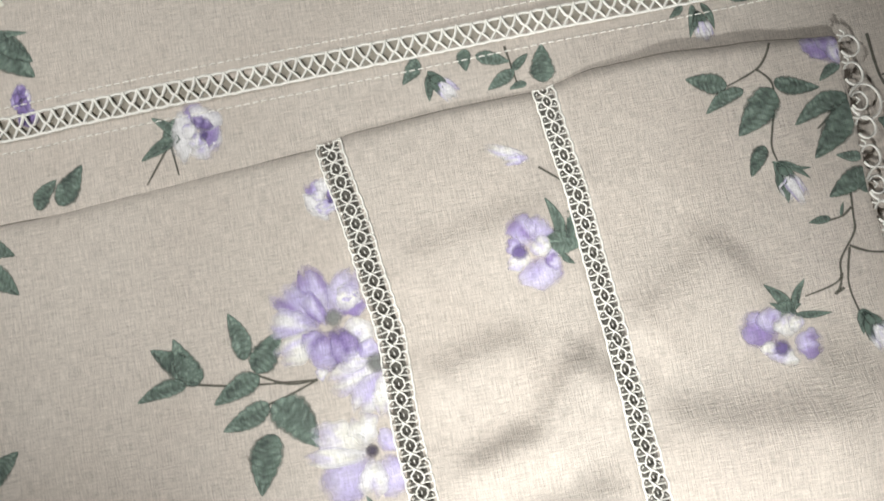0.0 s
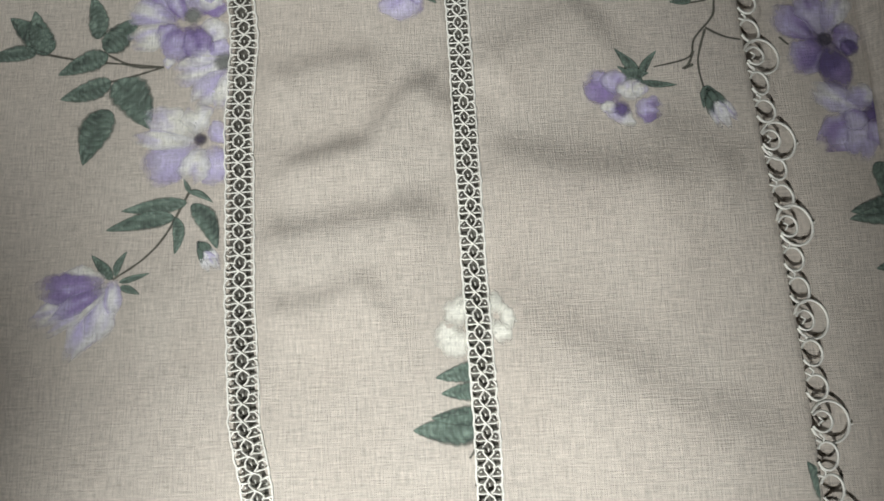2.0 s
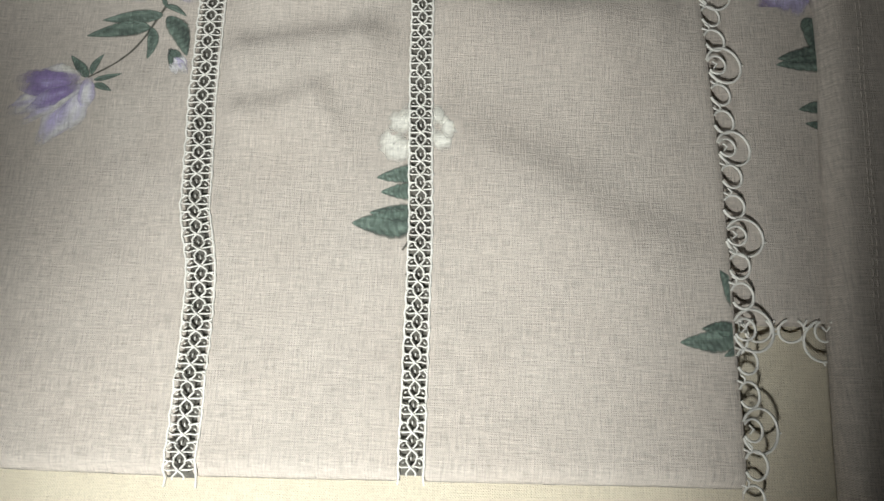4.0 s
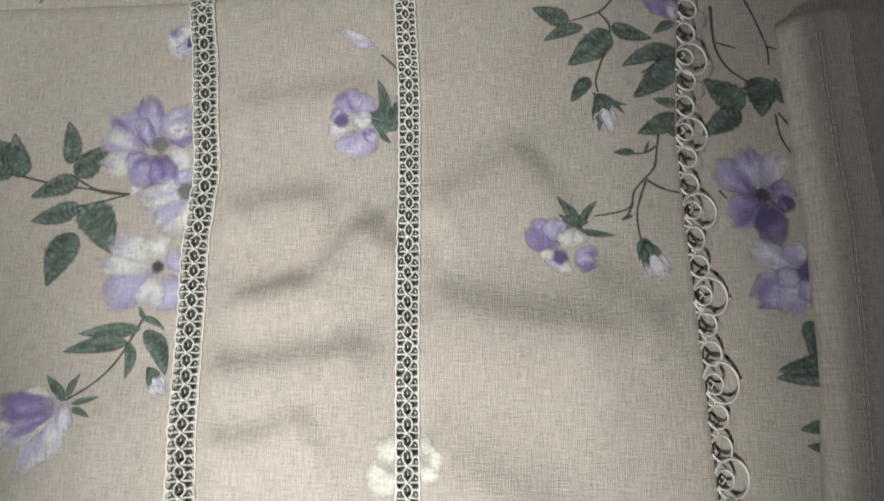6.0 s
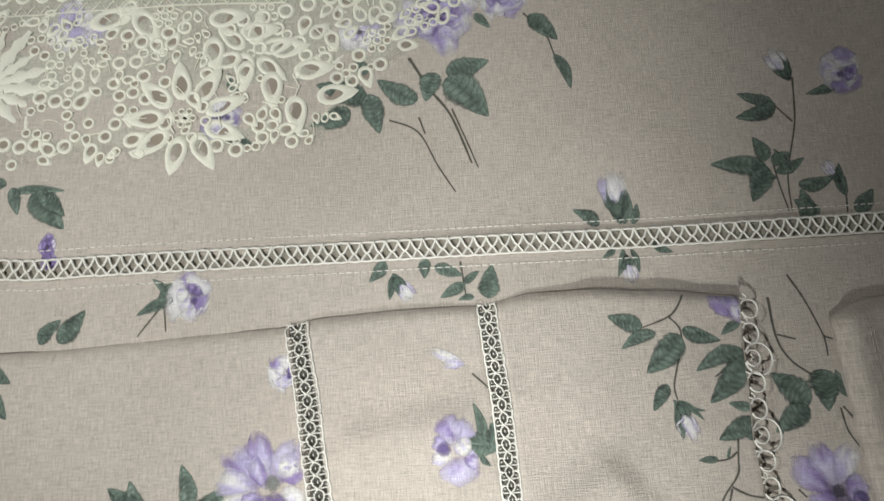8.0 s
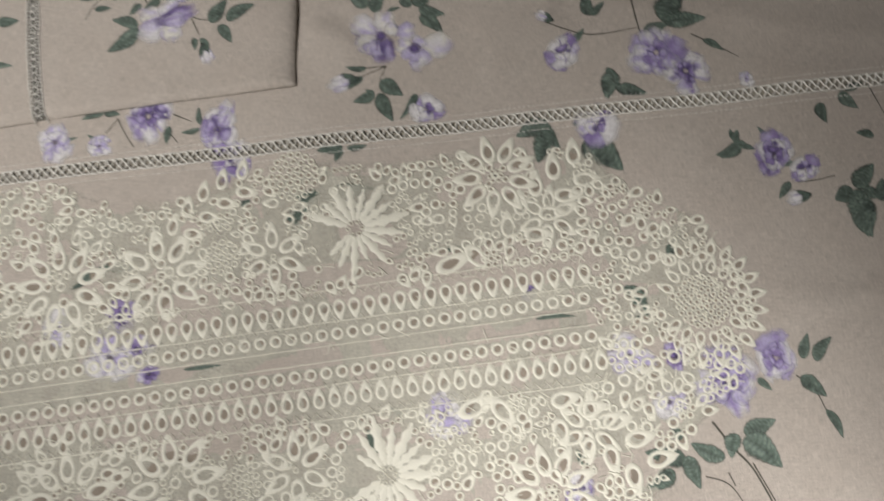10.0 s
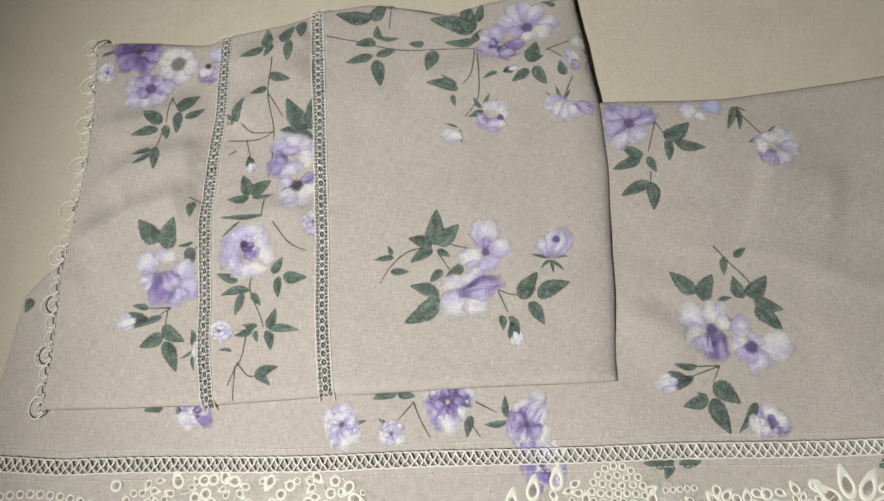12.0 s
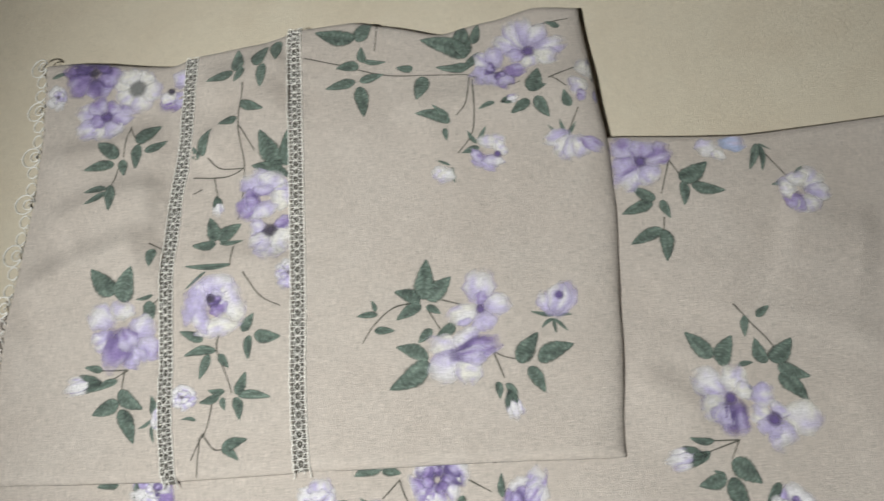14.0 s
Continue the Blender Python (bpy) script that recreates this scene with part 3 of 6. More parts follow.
GREEN_DEEP, GREEN, GREEN_PALE = (0.030, 0.048, 0.039), (0.098, 0.145, 0.116), (0.25, 0.33, 0.275)
STEM_GREEN = (0.075, 0.095, 0.07)
WHITE, LILAC, VIOLET, DEEP = (0.77, 0.76, 0.77), (0.48, 0.43, 0.66), (0.27, 0.20, 0.44), (0.10, 0.07, 0.21)
PALE = (0.60, 0.56, 0.73)
IVORY, BLUE = (0.79, 0.775, 0.70), (0.42, 0.50, 0.72)


SPAN = (-1.0, -0.87, -0.68, -0.36, 0.0, 0.36, 0.68, 0.87, 1.0)
SOAK = (-0.15, 0.45, 0.9, 0.95, 0.95, 0.95, 0.9, 0.45, -0.15)
WET = (-0.15, 0.32, 0.74, 0.92, 0.94, 0.92, 0.74, 0.32, -0.15)


def leaf(cloth, x0, y0, x1, y1, wide=0.5):
    """An ovate leaf from its base to its tip, brushed darker on one half, with side veins and fine teeth."""
    d = Dye()
    ax = Vector((x1 - x0, y1 - y0))
    ln = ax.length
    t, n = ax / ln, Vector((-ax.y, ax.x)) / ln
    bend, dark = rng.uniform(-0.09, 0.09) * ln, rng.choice((-1, 1))
    tone, seed = rng.uniform(-0.1, 0.25), rng.uniform(0, 60)
    rows, m = [], 26
    for j in range(m + 1):
        s = j / m
        half = 0.5 * wide * ln * 1.02 * math.sin(math.pi * min(1, s ** 0.82)) ** 0.75 * (1.04 - 0.2 * s)
        if wide > 0.3:
            half *= 1 + 0.2 * ((s * 6.5 + seed) % 1.0 - 0.5) * min(1.0, wide) + 0.10 * wav(s, 0, 0.22, seed)
        mid = Vector((x0, y0)) + t * (s * ln) + n * bend * math.sin(math.pi * s)
        row = []
        for q, cover in zip(SPAN, SOAK):
            p = mid + n * half * q - t * 0.12 * ln * abs(q) * wide * math.sin(math.pi * s)
            vein = abs((s * 4.6 - abs(q) * 1.3 + 0.15 * wav(s, q, 0.4, seed)) % 1.0 - 0.5) * 2
            brush = wav(q * 1.1, s * 2.2 - abs(q), 0.55, seed + 3)
            c = blend(GREEN, GREEN_DEEP, (0.55 if q * dark > 0 else 0.0) + 1.6 * brush)
            c = blend(c, GREEN_PALE, tone * 0.7 + 0.5 * max(0.0, vein - 0.65) / 0.35 + 0.8 * max(0.0, -brush) + (0.28 if q == 0 and wide > 0.25 else 0))
            if abs(vein - 0.5) < 0.12 and wide > 0.35:
                c = blend(c, GREEN_DEEP, 0.45)
            if q == 0 and s < 0.75:
                c = blend(c, GREEN_DEEP, 0.6)
            row.append((p.x, p.y, 0.02, c, cover * (0.5 if j in (0, m) else 1)))
        rows.append(row)
    d.strip(rows)
    return d.lay("printed_leaf", cloth)


def stem(cloth, *points, wide=0.62):
    """A stem through points, curving smoothly and thinning to its end."""
    d = Dye()
    pts = [Vector(p) for p in points]
    fine = []
    for i in range(len(pts) - 1):
        p0, p1, p2, p3 = pts[max(0, i - 1)], pts[i], pts[i + 1], pts[min(len(pts) - 1, i + 2)]
        for k in range(8):
            t = k / 8
            fine.append(0.5 * (2 * p1 + (p2 - p0) * t + (2 * p0 - 5 * p1 + 4 * p2 - p3) * t * t + (3 * p1 - p0 - 3 * p2 + p3) * t ** 3))
    fine.append(pts[-1])
    rows = []
    for j, p in enumerate(fine):
        a, b = fine[max(0, j - 1)], fine[min(len(fine) - 1, j + 1)]
        t = (b - a).normalized()
        n = Vector((-t.y, t.x)) * wide * (1.15 - 0.4 * j / len(fine)) * rng.uniform(0.85, 1.15)
        rows.append([((p + n * q).x, (p + n * q).y, 0.0, blend(STEM_GREEN, (0.10, 0.075, 0.06), 0.5 + 0.5 * q), 0.0 if abs(q) > 0.8 else 0.85) for q in (-0.85, -0.3, 0.3, 0.85)])
    d.strip(rows)
    return d.lay("printed_stem", cloth)


def petal(d, cx, cy, ang, r0, r1, wide, colours, lift, heart=0.0):
    """One petal of a printed flower round (cx, cy): see brushed()."""
    ca, sa = math.cos(ang), math.sin(ang)
    brushed(d, cx + r0 * ca, cy + r0 * sa, cx + r1 * ca, cy + r1 * sa, 2.4 * wide, colours, lift, heart)


def brushed(d, x0, y0, x1, y1, wide, colours, lift, heart=0.0):
    """A petal from its base to its rim: colours run along it in streaks, the dye thins out softly at its edge."""
    ax = Vector((x1 - x0, y1 - y0))
    ln = max(0.1, ax.length)
    t, n = ax / ln, Vector((-ax.y, ax.x)) / ln
    seed, bend = rng.uniform(0, 90), rng.uniform(-0.06, 0.06) * ln
    rows, m = [], 14
    for j in range(m + 1):
        s = j / m
        half = 0.5 * wide * (0.42 + 0.58 * min(1.0, s / 0.5)) * (1.0 if s < 0.5 else math.sqrt(max(0.03, 1 - ((s - 0.5) / 0.505) ** 2)))
        half *= 1 + 0.3 * wav(s, 0, 0.24, seed)
        row = []
        for q, cover in zip(SPAN, WET):
            out = s * ln * (1 - heart * 0.4 * (1 - abs(q)) ** 2 * s) + 0.17 * ln * s * wav(q, 0, 0.36, seed + 5)
            p = Vector((x0, y0)) + t * out + n * (half * q + bend * s * s)
            f = min(0.999, max(0.0, s + 1.1 * wav(q, s * 0.25, 0.3, seed) + 0.7 * wav(q, s * 0.5, 0.13, seed + 9))) * (len(colours) - 1)
            c = blend(colours[int(f)], colours[int(f) + 1], f - int(f))
            rim = max(0.0, (s - 0.6) / 0.4)
            row.append((p.x, p.y, lift, c, cover * (1 - rim ** 1.7) * min(1.0, 0.2 + 2.5 * s)))
        rows.append(row)
    d.strip(rows)


def disc(d, cx, cy, r, colour, lift, cover=0.95):
    rows = []
    for j in range(4):
        rows.append([(cx + r * j / 3 * math.cos(a), cy + r * j / 3 * math.sin(a), lift, colour, cover * (1.0, 0.9, 0.55, -0.1)[j]) for a in (2 * math.pi * i / 12 for i in range(13))])
    d.strip(rows)


def flower(cloth, x, y, r, kind, turn=None):
    d = Dye()
    r *= 1.22
    a0 = (turn * 1.13) if turn is not None else rng.uniform(0, 6.28)
    ring = lambda n, off=0.0: [a0 + off + 2 * math.pi * k / n + rng.uniform(-0.42, 0.42) for k in range(n)]  # noqa: E731
    lift = 0.01

    def petals(angles, rin, rout, wide, sets):
        nonlocal lift
        for k, a in enumerate(angles):
            lift += 0.006
            petal(d, x, y, a, rin * r, rout * r * rng.uniform(0.66, 1.18), wide * r * rng.uniform(0.7, 1.2), rng.choice(sets) if k >= len(sets) else sets[k], lift, heart=rng.uniform(0, 0.25))

    if kind == "mum":
        petals(ring(8), 0.1, 1.0, 0.42, [(VIOLET, LILAC, WHITE), (LILAC, LILAC, WHITE), (VIOLET, LILAC, LILAC)])
        petals(ring(7, 0.4), 0.08, 0.72, 0.28, [(VIOLET, VIOLET, LILAC), (VIOLET, LILAC, WHITE), (LILAC, LILAC, WHITE)])
        petals(ring(5, 0.2), 0.05, 0.42, 0.2, [(DEEP, VIOLET, LILAC), (VIOLET, LILAC, LILAC)])
    elif kind == "mumw":
        petals(ring(7), 0.1, 1.0, 0.44, [(VIOLET, LILAC, WHITE, WHITE), (LILAC, WHITE, WHITE), (VIOLET, VIOLET, LILAC, LILAC)])
        petals(ring(5, 0.4), 0.05, 0.66, 0.3, [(VIOLET, LILAC, WHITE), (DEEP, VIOLET, LILAC)])
        disc(d, x, y, 0.12 * r, DEEP, lift + 0.008)
    elif kind in ("white", "ivory"):
        tip = WHITE if kind == "white" else IVORY
        base = LILAC if kind == "white" else IVORY
        petals(ring(6), 0.1, 1.0, 0.5, [(base, tip, tip), (tip, tip, tip), (base, base, tip)])
        if kind == "white":
            petals(ring(5, 0.5), 0.05, 0.6, 0.32, [(base, tip, tip), (LILAC, LILAC, tip)])
            disc(d, x, y, 0.13 * r, (0.12, 0.1, 0.14), lift + 0.008)
    elif kind == "blue":
        petals(ring(6), 0.1, 1.0, 0.5, [(BLUE, BLUE, WHITE), (BLUE, LILAC, WHITE)])
    elif kind in ("dark", "violet"):
        a = (DEEP, VIOLET, VIOLET) if kind == "dark" else (DEEP, VIOLET, LILAC)
        petals(ring(6), 0.08, 1.0, 0.46, [a, (VIOLET, VIOLET, LILAC), a, (VIOLET, LILAC, WHITE) if kind == "violet" else (DEEP, VIOLET, LILAC)])
        petals(ring(4, 0.5), 0.05, 0.55, 0.3, [(DEEP, DEEP, VIOLET), (DEEP, VIOLET, VIOLET)])
        disc(d, x, y, 0.13 * r, (0.05, 0.035, 0.08), lift + 0.008)
    elif kind == "violetw":
        petals(ring(6), 0.08, 1.0, 0.5, [(VIOLET, LILAC, WHITE, WHITE), (DEEP, LILAC, WHITE, WHITE)])
        petals(ring(5, 0.5), 0.05, 0.45, 0.2, [(DEEP, VIOLET, LILAC)])
    elif kind in ("rose", "rose2"):
        petals(ring(5), 0.15, 1.0, 0.62, [(LILAC, WHITE, WHITE), (LILAC, WHITE, WHITE), (VIOLET, LILAC, LILAC)])
        petals(ring(4, 0.6), 0.1, 0.66, 0.48, [(LILAC, WHITE, WHITE), (VIOLET, LILAC, WHITE)] if kind == "rose" else [(VIOLET, VIOLET, LILAC), (VIOLET, LILAC, WHITE)])
        petals(ring(3, 0.2), 0.02, 0.36, 0.26, [(DEEP, VIOLET, LILAC), (VIOLET, VIOLET, LILAC)])
    elif kind == "fan":
        petals([math.radians(q) for q in (200, 225, 250, 280, 305, 335)], 0.1, 1.0, 0.36, [(LILAC, WHITE, LILAC), (LILAC, WHITE, WHITE)])
    elif kind in ("tulip", "tulip2"):
        way = math.radians(215) if kind == "tulip" else math.radians(72)
        bx, by = x - 0.75 * r * math.cos(way), y - 0.75 * r * math.sin(way)
        for k, (o, c) in enumerate(((0.5, (WHITE, WHITE, WHITE)), (-0.5, (WHITE, LILAC, VIOLET)), (0.2, (WHITE, WHITE, WHITE)), (-0.25, (LILAC, VIOLET, VIOLET)), (0.0, (WHITE, WHITE, LILAC)))):
            lift += 0.006
            petal(d, bx, by, way + o, 0.05 * r, (1.75 - 0.45 * abs(o)) * r, 0.36 * r, c if kind == "tulip" or k != 3 else (WHITE, WHITE, VIOLET), lift)
    else:  # pansy
        sets = [(LILAC, VIOLET, LILAC), (WHITE, WHITE, WHITE), (WHITE, WHITE, LILAC), (VIOLET, VIOLET, LILAC), (WHITE, WHITE, WHITE)]
        petals(ring(5), 0.02, 1.0, 0.58, sets)
        petals(ring(3, 0.5), 0.02, 0.55, 0.34, [(WHITE, WHITE, LILAC), (LILAC, WHITE, WHITE), (DEEP, VIOLET, LILAC)])
        disc(d, x - 0.25 * r * math.cos(a0), y - 0.25 * r * math.sin(a0), 0.17 * r, DEEP, lift + 0.008, 0.8)
    if kind not in ("fan", "tulip", "tulip2"):
        # seen half from the side: the bloom is narrower one way
        q, f = rng.uniform(0, 3.14), rng.uniform(0.78, 0.98)
        cq, sq = math.cos(q), math.sin(q)
        for k, (vx, vy, vz) in enumerate(d.verts):
            u, v = (vx - x) * cq + (vy - y) * sq, (-(vx - x) * sq + (vy - y) * cq) * f
            d.verts[k] = (x + u * cq - v * sq, y + u * sq + v * cq, vz)
    return d.lay("printed_flower", cloth)


WASH = {
    "ww": (WHITE, IVORY, PALE), "lw": (LILAC, PALE, WHITE), "ll": (LILAC, PALE, LILAC), "lv": (PALE, LILAC, VIOLET), "vl": (VIOLET, LILAC, PALE),
    "vv": (VIOLET, VIOLET, LILAC), "vd": (DEEP, VIOLET, LILAC), "dd": (DEEP, DEEP, VIOLET), "bb": (BLUE, BLUE, PALE),
    "g": (0.20, 0.21, 0.20), "d": (0.055, 0.045, 0.075), "v": (0.13, 0.09, 0.26),
}


def bloom(cloth, petals, hearts=()):
    """A flower painted petal by petal: base, rim, breadth and wash of each; then its heart."""
    d = Dye()
    lift = 0.03
    for x0, y0, x1, y1, wide, wash in petals:
        lift += 0.006
        x1, y1 = x1 + 0.1 * (x1 - x0), y1 + 0.1 * (y1 - y0)
        brushed(d, x0, y0, x1, y1, wide * 1.22, WASH[wash], lift, rng.uniform(0, 0.3))
    for x, y, r, wash in hearts:
        lift += 0.006
        disc(d, x, y, r * 1.3, WASH[wash], lift, 0.9)
    return d.lay("printed_flower", cloth)


def bud(cloth, x0, y0, x1, y1, tint=0):
    """A closed bud from its calyx to its pale tip."""
    d = Dye()
    ang, ln = math.atan2(y1 - y0, x1 - x0), math.hypot(x1 - x0, y1 - y0)
    for k, o in enumerate((-0.2, 0.2, 0.0)):
        petal(d, x0, y0, ang + o, 0.05 * ln, ln * (0.9 if o else 1.0), 0.13 * ln, ((LILAC, WHITE, WHITE), (WHITE, WHITE, LILAC), (LILAC, WHITE, WHITE))[k], 0.01 + 0.006 * k)
    for k, o in enumerate((-0.38, 0.38, 0.05)):
        petal(d, x0, y0, ang + o, 0.0, ln * (0.62, 0.5, 0.4)[k], 0.09 * ln, (GREEN_DEEP, GREEN, GREEN), 0.035 + 0.006 * k)
    return d.lay("printed_bud", cloth)


# spray beside the first lace
bloom(SA0, [(-97.2, 46.8, -100.5, 63.4, 11.4, "lv"), (-98.2, 46.3, -109.6, 59.7, 9.9, "vl"), (-99.5, 44.7, -113.2, 50.6, 9.8, "lw"), (-99.4, 43.1, -112.6, 37.5, 9.8, "ww"), (-94.1, 47.3, -86.1, 60.6, 10.4, "ll"), (-91.6, 48.4, -83.7, 52, 7.3, "vv"), (-97.9, 43.7, -104.6, 39.5, 7.2, "vl"), (-97.4, 43.7, -98.6, 31.8, 11.4, "vd"), (-94.8, 44.2, -90.1, 33.3, 8.8, "vd"), (-91.2, 49.4, -85.7, 56.3, 7.8, "ww"), (-96, 45.7, -102.4, 56.4, 6.2, "vl")], [(-94.1, 47.3, 2.7, "g")])
bloom(SA0, [(-80.3, 31.3, -98.7, 27.8, 11.2, "ww"), (-81.7, 41.5, -91.2, 40.5, 10.8, "ww"), (-83.5, 33.3, -95.2, 33.3, 7.6, "lw"), (-81, 28.2, -91, 17.3, 9.6, "lw"), (-79.9, 27.2, -83.8, 14.9, 9.1, "ww"), (-81, 33.3, -88, 37.4, 6.1, "ll"), (-98.6, 31.3, -102.6, 30.8, 4.1, "ww")], [(-83.3, 30.8, 3, "g")])
bloom(SA0, [(-89.4, 1.9, -105.8, -5.2, 14.7, "ll"), (-87.5, 1.9, -81.6, -8.4, 11.8, "ll"), (-90.4, 6.2, -106.5, 11.4, 12.4, "ww"), (-89.4, 6.6, -92.4, 15.8, 9.9, "ww"), (-91.6, 3.8, -109.3, 5.2, 6.4, "ww"), (-89.4, 1.9, -92.2, -8.4, 9.8, "ww"), (-87.3, 5.2, -81.7, 8.1, 7.9, "ll")], [(-89.7, 4.5, 2, "d")])
flower(SA0, -89.1, 86.1, 6.4, "pansy")
leaf(SA0, -139.1, 36.3, -146.2, 51.5, 0.55)
leaf(SA0, -139.4, 35.8, -154.2, 49.4, 0.5)
leaf(SA0, -143.9, 36.4, -160.5, 33.6, 0.4)
leaf(SA0, -124, 39.9, -127.4, 55.9, 0.5)
leaf(SA0, -121.9, 35.6, -110.9, 47.2, 0.65)
leaf(SA0, -120.3, 34.3, -136.4, 28.1, 0.5)
leaf(SA0, -118.8, 25.2, -134.8, 19.5, 0.5)
leaf(SA0, -117.8, 25.2, -105.8, 8.8, 0.7)
leaf(SA0, -119.1, 15.9, -126.2, -2.3, 0.6)
stem(SA0, (-143.9, 36.4), (-127.2, 32.5), (-102.4, 29.4))
stem(SA0, (-120.6, 24.7), (-112.4, 26.4), (-102.4, 29.4))
stem(SA0, (-122.9, 35.6), (-111.9, 30), (-102.4, 29.4))

# leaves further along
leaf(SA0, -203.7, 94.2, -192.6, 88.7, 0.6)
leaf(SA0, -204.7, 86, -193.2, 75.7, 0.6)
leaf(SA0, -210.7, 17.5, -200.3, 26.8, 0.6)

# hanging sprig with a tulip bud
stem(SA0, (-91.9, -11.5), (-99.1, -24.7), (-105.9, -32.4), (-114.6, -38.2))
leaf(SA0, -96.5, -19.8, -117.9, -23.2, 0.3)
leaf(SA0, -92.8, -15.5, -113.5, -17.3, 0.28)
leaf(SA0, -96.2, -19.8, -96.4, -31.3, 0.4)
leaf(SA0, -91.4, -15.8, -83.4, -30.1, 0.45)
leaf(SA0, -92.8, -11.9, -85.1, -15.7, 0.3)
leaf(SA0, -92.2, -12.3, -94.2, -8, 0.4)
bud(SA0, -89.5, -27.4, -82.6, -37)
bloom(SA0, [(-116.8, -38.4, -129, -36.6, 7.3, "ww"), (-115.5, -41.3, -126.4, -59.2, 8.2, "lw"), (-114.8, -39.4, -118.8, -55.9, 8.3, "lw"), (-117.5, -40.4, -137.1, -49.1, 7.3, "ww"), (-116.7, -39.4, -135.6, -41.5, 9.2, "vv"), (-115.6, -40.3, -132.8, -53.3, 6.4, "ww"), (-117.3, -41.3, -130.9, -48.1, 5.5, "vv"), (-114.5, -38.4, -113.7, -47.9, 5.5, "lw")])
leaf(SA0, -114.6, -38.2, -121.5, -30.5, 0.4)
leaf(SA0, -113.9, -37.3, -110.7, -29.7, 0.35)
leaf(SA0, -112.7, -39.1, -103.5, -36.7, 0.25)
leaf(SA0, -112.5, -40.6, -106, -43, 0.4)

# bud and pansy
bloom(SA1, [(-21.9, 84.4, -33.9, 91.3, 4.7, "ww"), (-22, 85.4, -29.6, 85.4, 3.6, "lw")])
stem(SA1, (-19.5, 81.5), (-13.1, 75.3))
bloom(SA1, [(-26.6, 57.2, -32.2, 66, 9.7, "lv"), (-26.2, 57.7, -22.4, 64.6, 8.3, "ll"), (-27.4, 52.7, -26.2, 42.5, 13.1, "vl"), (-28.7, 53.6, -36.1, 52.3, 6.1, "ww"), (-30.1, 56.3, -35.4, 58.2, 5.3, "lv"), (-22.2, 52.7, -26.7, 58.1, 6.5, "ww"), (-24.7, 50.9, -19.5, 50.9, 6.1, "vl")], [(-31.8, 55.4, 2.5, "v")])
leaf(SA1, -17.7, 55.1, -20.1, 71.2, 0.3)
leaf(SA1, -16.8, 56.1, -27.3, 58.1, 0.25)
leaf(SA1, -15.8, 54.1, -13.6, 65.7, 0.3)
leaf(SA1, -24.4, 57.1, -10.7, 54.1, 0.7)
leaf(SA1, -18.7, 52.3, -15, 48.4, 0.5)

# white flower and leaves at the second lace
flower(SA1, -9.9, -56, 8.4, "ivory")
leaf(SA1, -5.5, -67.6, -19.3, -70.1, 0.45)
leaf(SA1, -4.5, -82.9, -26.2, -84.5, 0.5)
leaf(SA1, -5.1, -74.1, -17.8, -74.6, 0.5)
leaf(SA1, -4.7, -80.5, -20.9, -81.2, 0.4)
stem(SA1, (-7.4, -88.5), (-10.3, -92.5))
stem(SA1, (-6.1, -96.1), (-9, -100))

# petals beyond the lace
flower(SA2, -1, -53.1, 7, "ivory")

# rose spray at the cuff
leaf(SA2, 46.2, 94.4, 33.3, 99.5, 0.6)
leaf(SA2, 51, 92.2, 37.2, 86.8, 0.4)
leaf(SA2, 60.9, 92.7, 75, 87.7, 0.5)
leaf(SA2, 60.3, 90.6, 45.4, 77.3, 0.6)
leaf(SA2, 82.8, 83.4, 63.7, 77, 0.4)
leaf(SA2, 82.6, 82, 67.1, 65.1, 0.5)
leaf(SA2, 52.7, 72.8, 46.1, 63.6, 0.55)
leaf(SA2, 83, 93.8, 75.3, 89.7, 0.5)
stem(SA2, (63.2, 105.8), (57.5, 98.4), (46.2, 94.4))
stem(SA2, (56.5, 97.8), (60.4, 92.1), (58.3, 82.8), (55, 72.7), (55.4, 67.2))
stem(SA2, (83.9, 88.6), (81.5, 82.4), (70.5, 74.5))
bud(SA2, 55.3, 66.4, 59.4, 51.3)
leaf(SA2, 54.8, 66.8, 64, 59.3, 0.25)
leaf(SA2, 54.4, 66.8, 55.2, 52.9, 0.3)
leaf(SA2, 53.5, 67.2, 65.3, 62.7, 0.2)
leaf(SA2, 82.2, 58.7, 67.9, 52.2, 0.55)
leaf(SA2, 82, 62.9, 73.6, 65, 0.5)
bloom(SA2, [(82.3, 95.6, 73.6, 105.8, 7.9, "vl"), (82.9, 95.6, 79.8, 105.7, 6.7, "vl"), (83.3, 93.8, 82.2, 100.6, 5.6, "lw")])
leaf(SA2, 80.8, 51.1, 78.1, 58.7, 0.5)
stem(SA2, (75.7, 56.8), (73.9, 45.5), (72.7, 40.0), (66.2, 32.4), (63.6, 26.0), (52.5, 23.4))
stem(SA2, (65.4, 28.2), (63.5, 23.9), (61.3, 22.3))
stem(SA2, (70, 36), (76.5, 32.7), (85.4, 31.2))
stem(SA2, (73.9, 47.8), (70.5, 45.6), (65.1, 45.0))
leaf(SA2, 66.7, 45.6, 59.6, 45.6, 0.45)
leaf(SA2, 70.0, 45.6, 71.9, 50.0, 0.3)
stem(SA2, (69.9, 35.5), (66.5, 24.8), (67.3, 14.4))
stem(SA2, (64.9, 23.6), (61.7, 22.2))
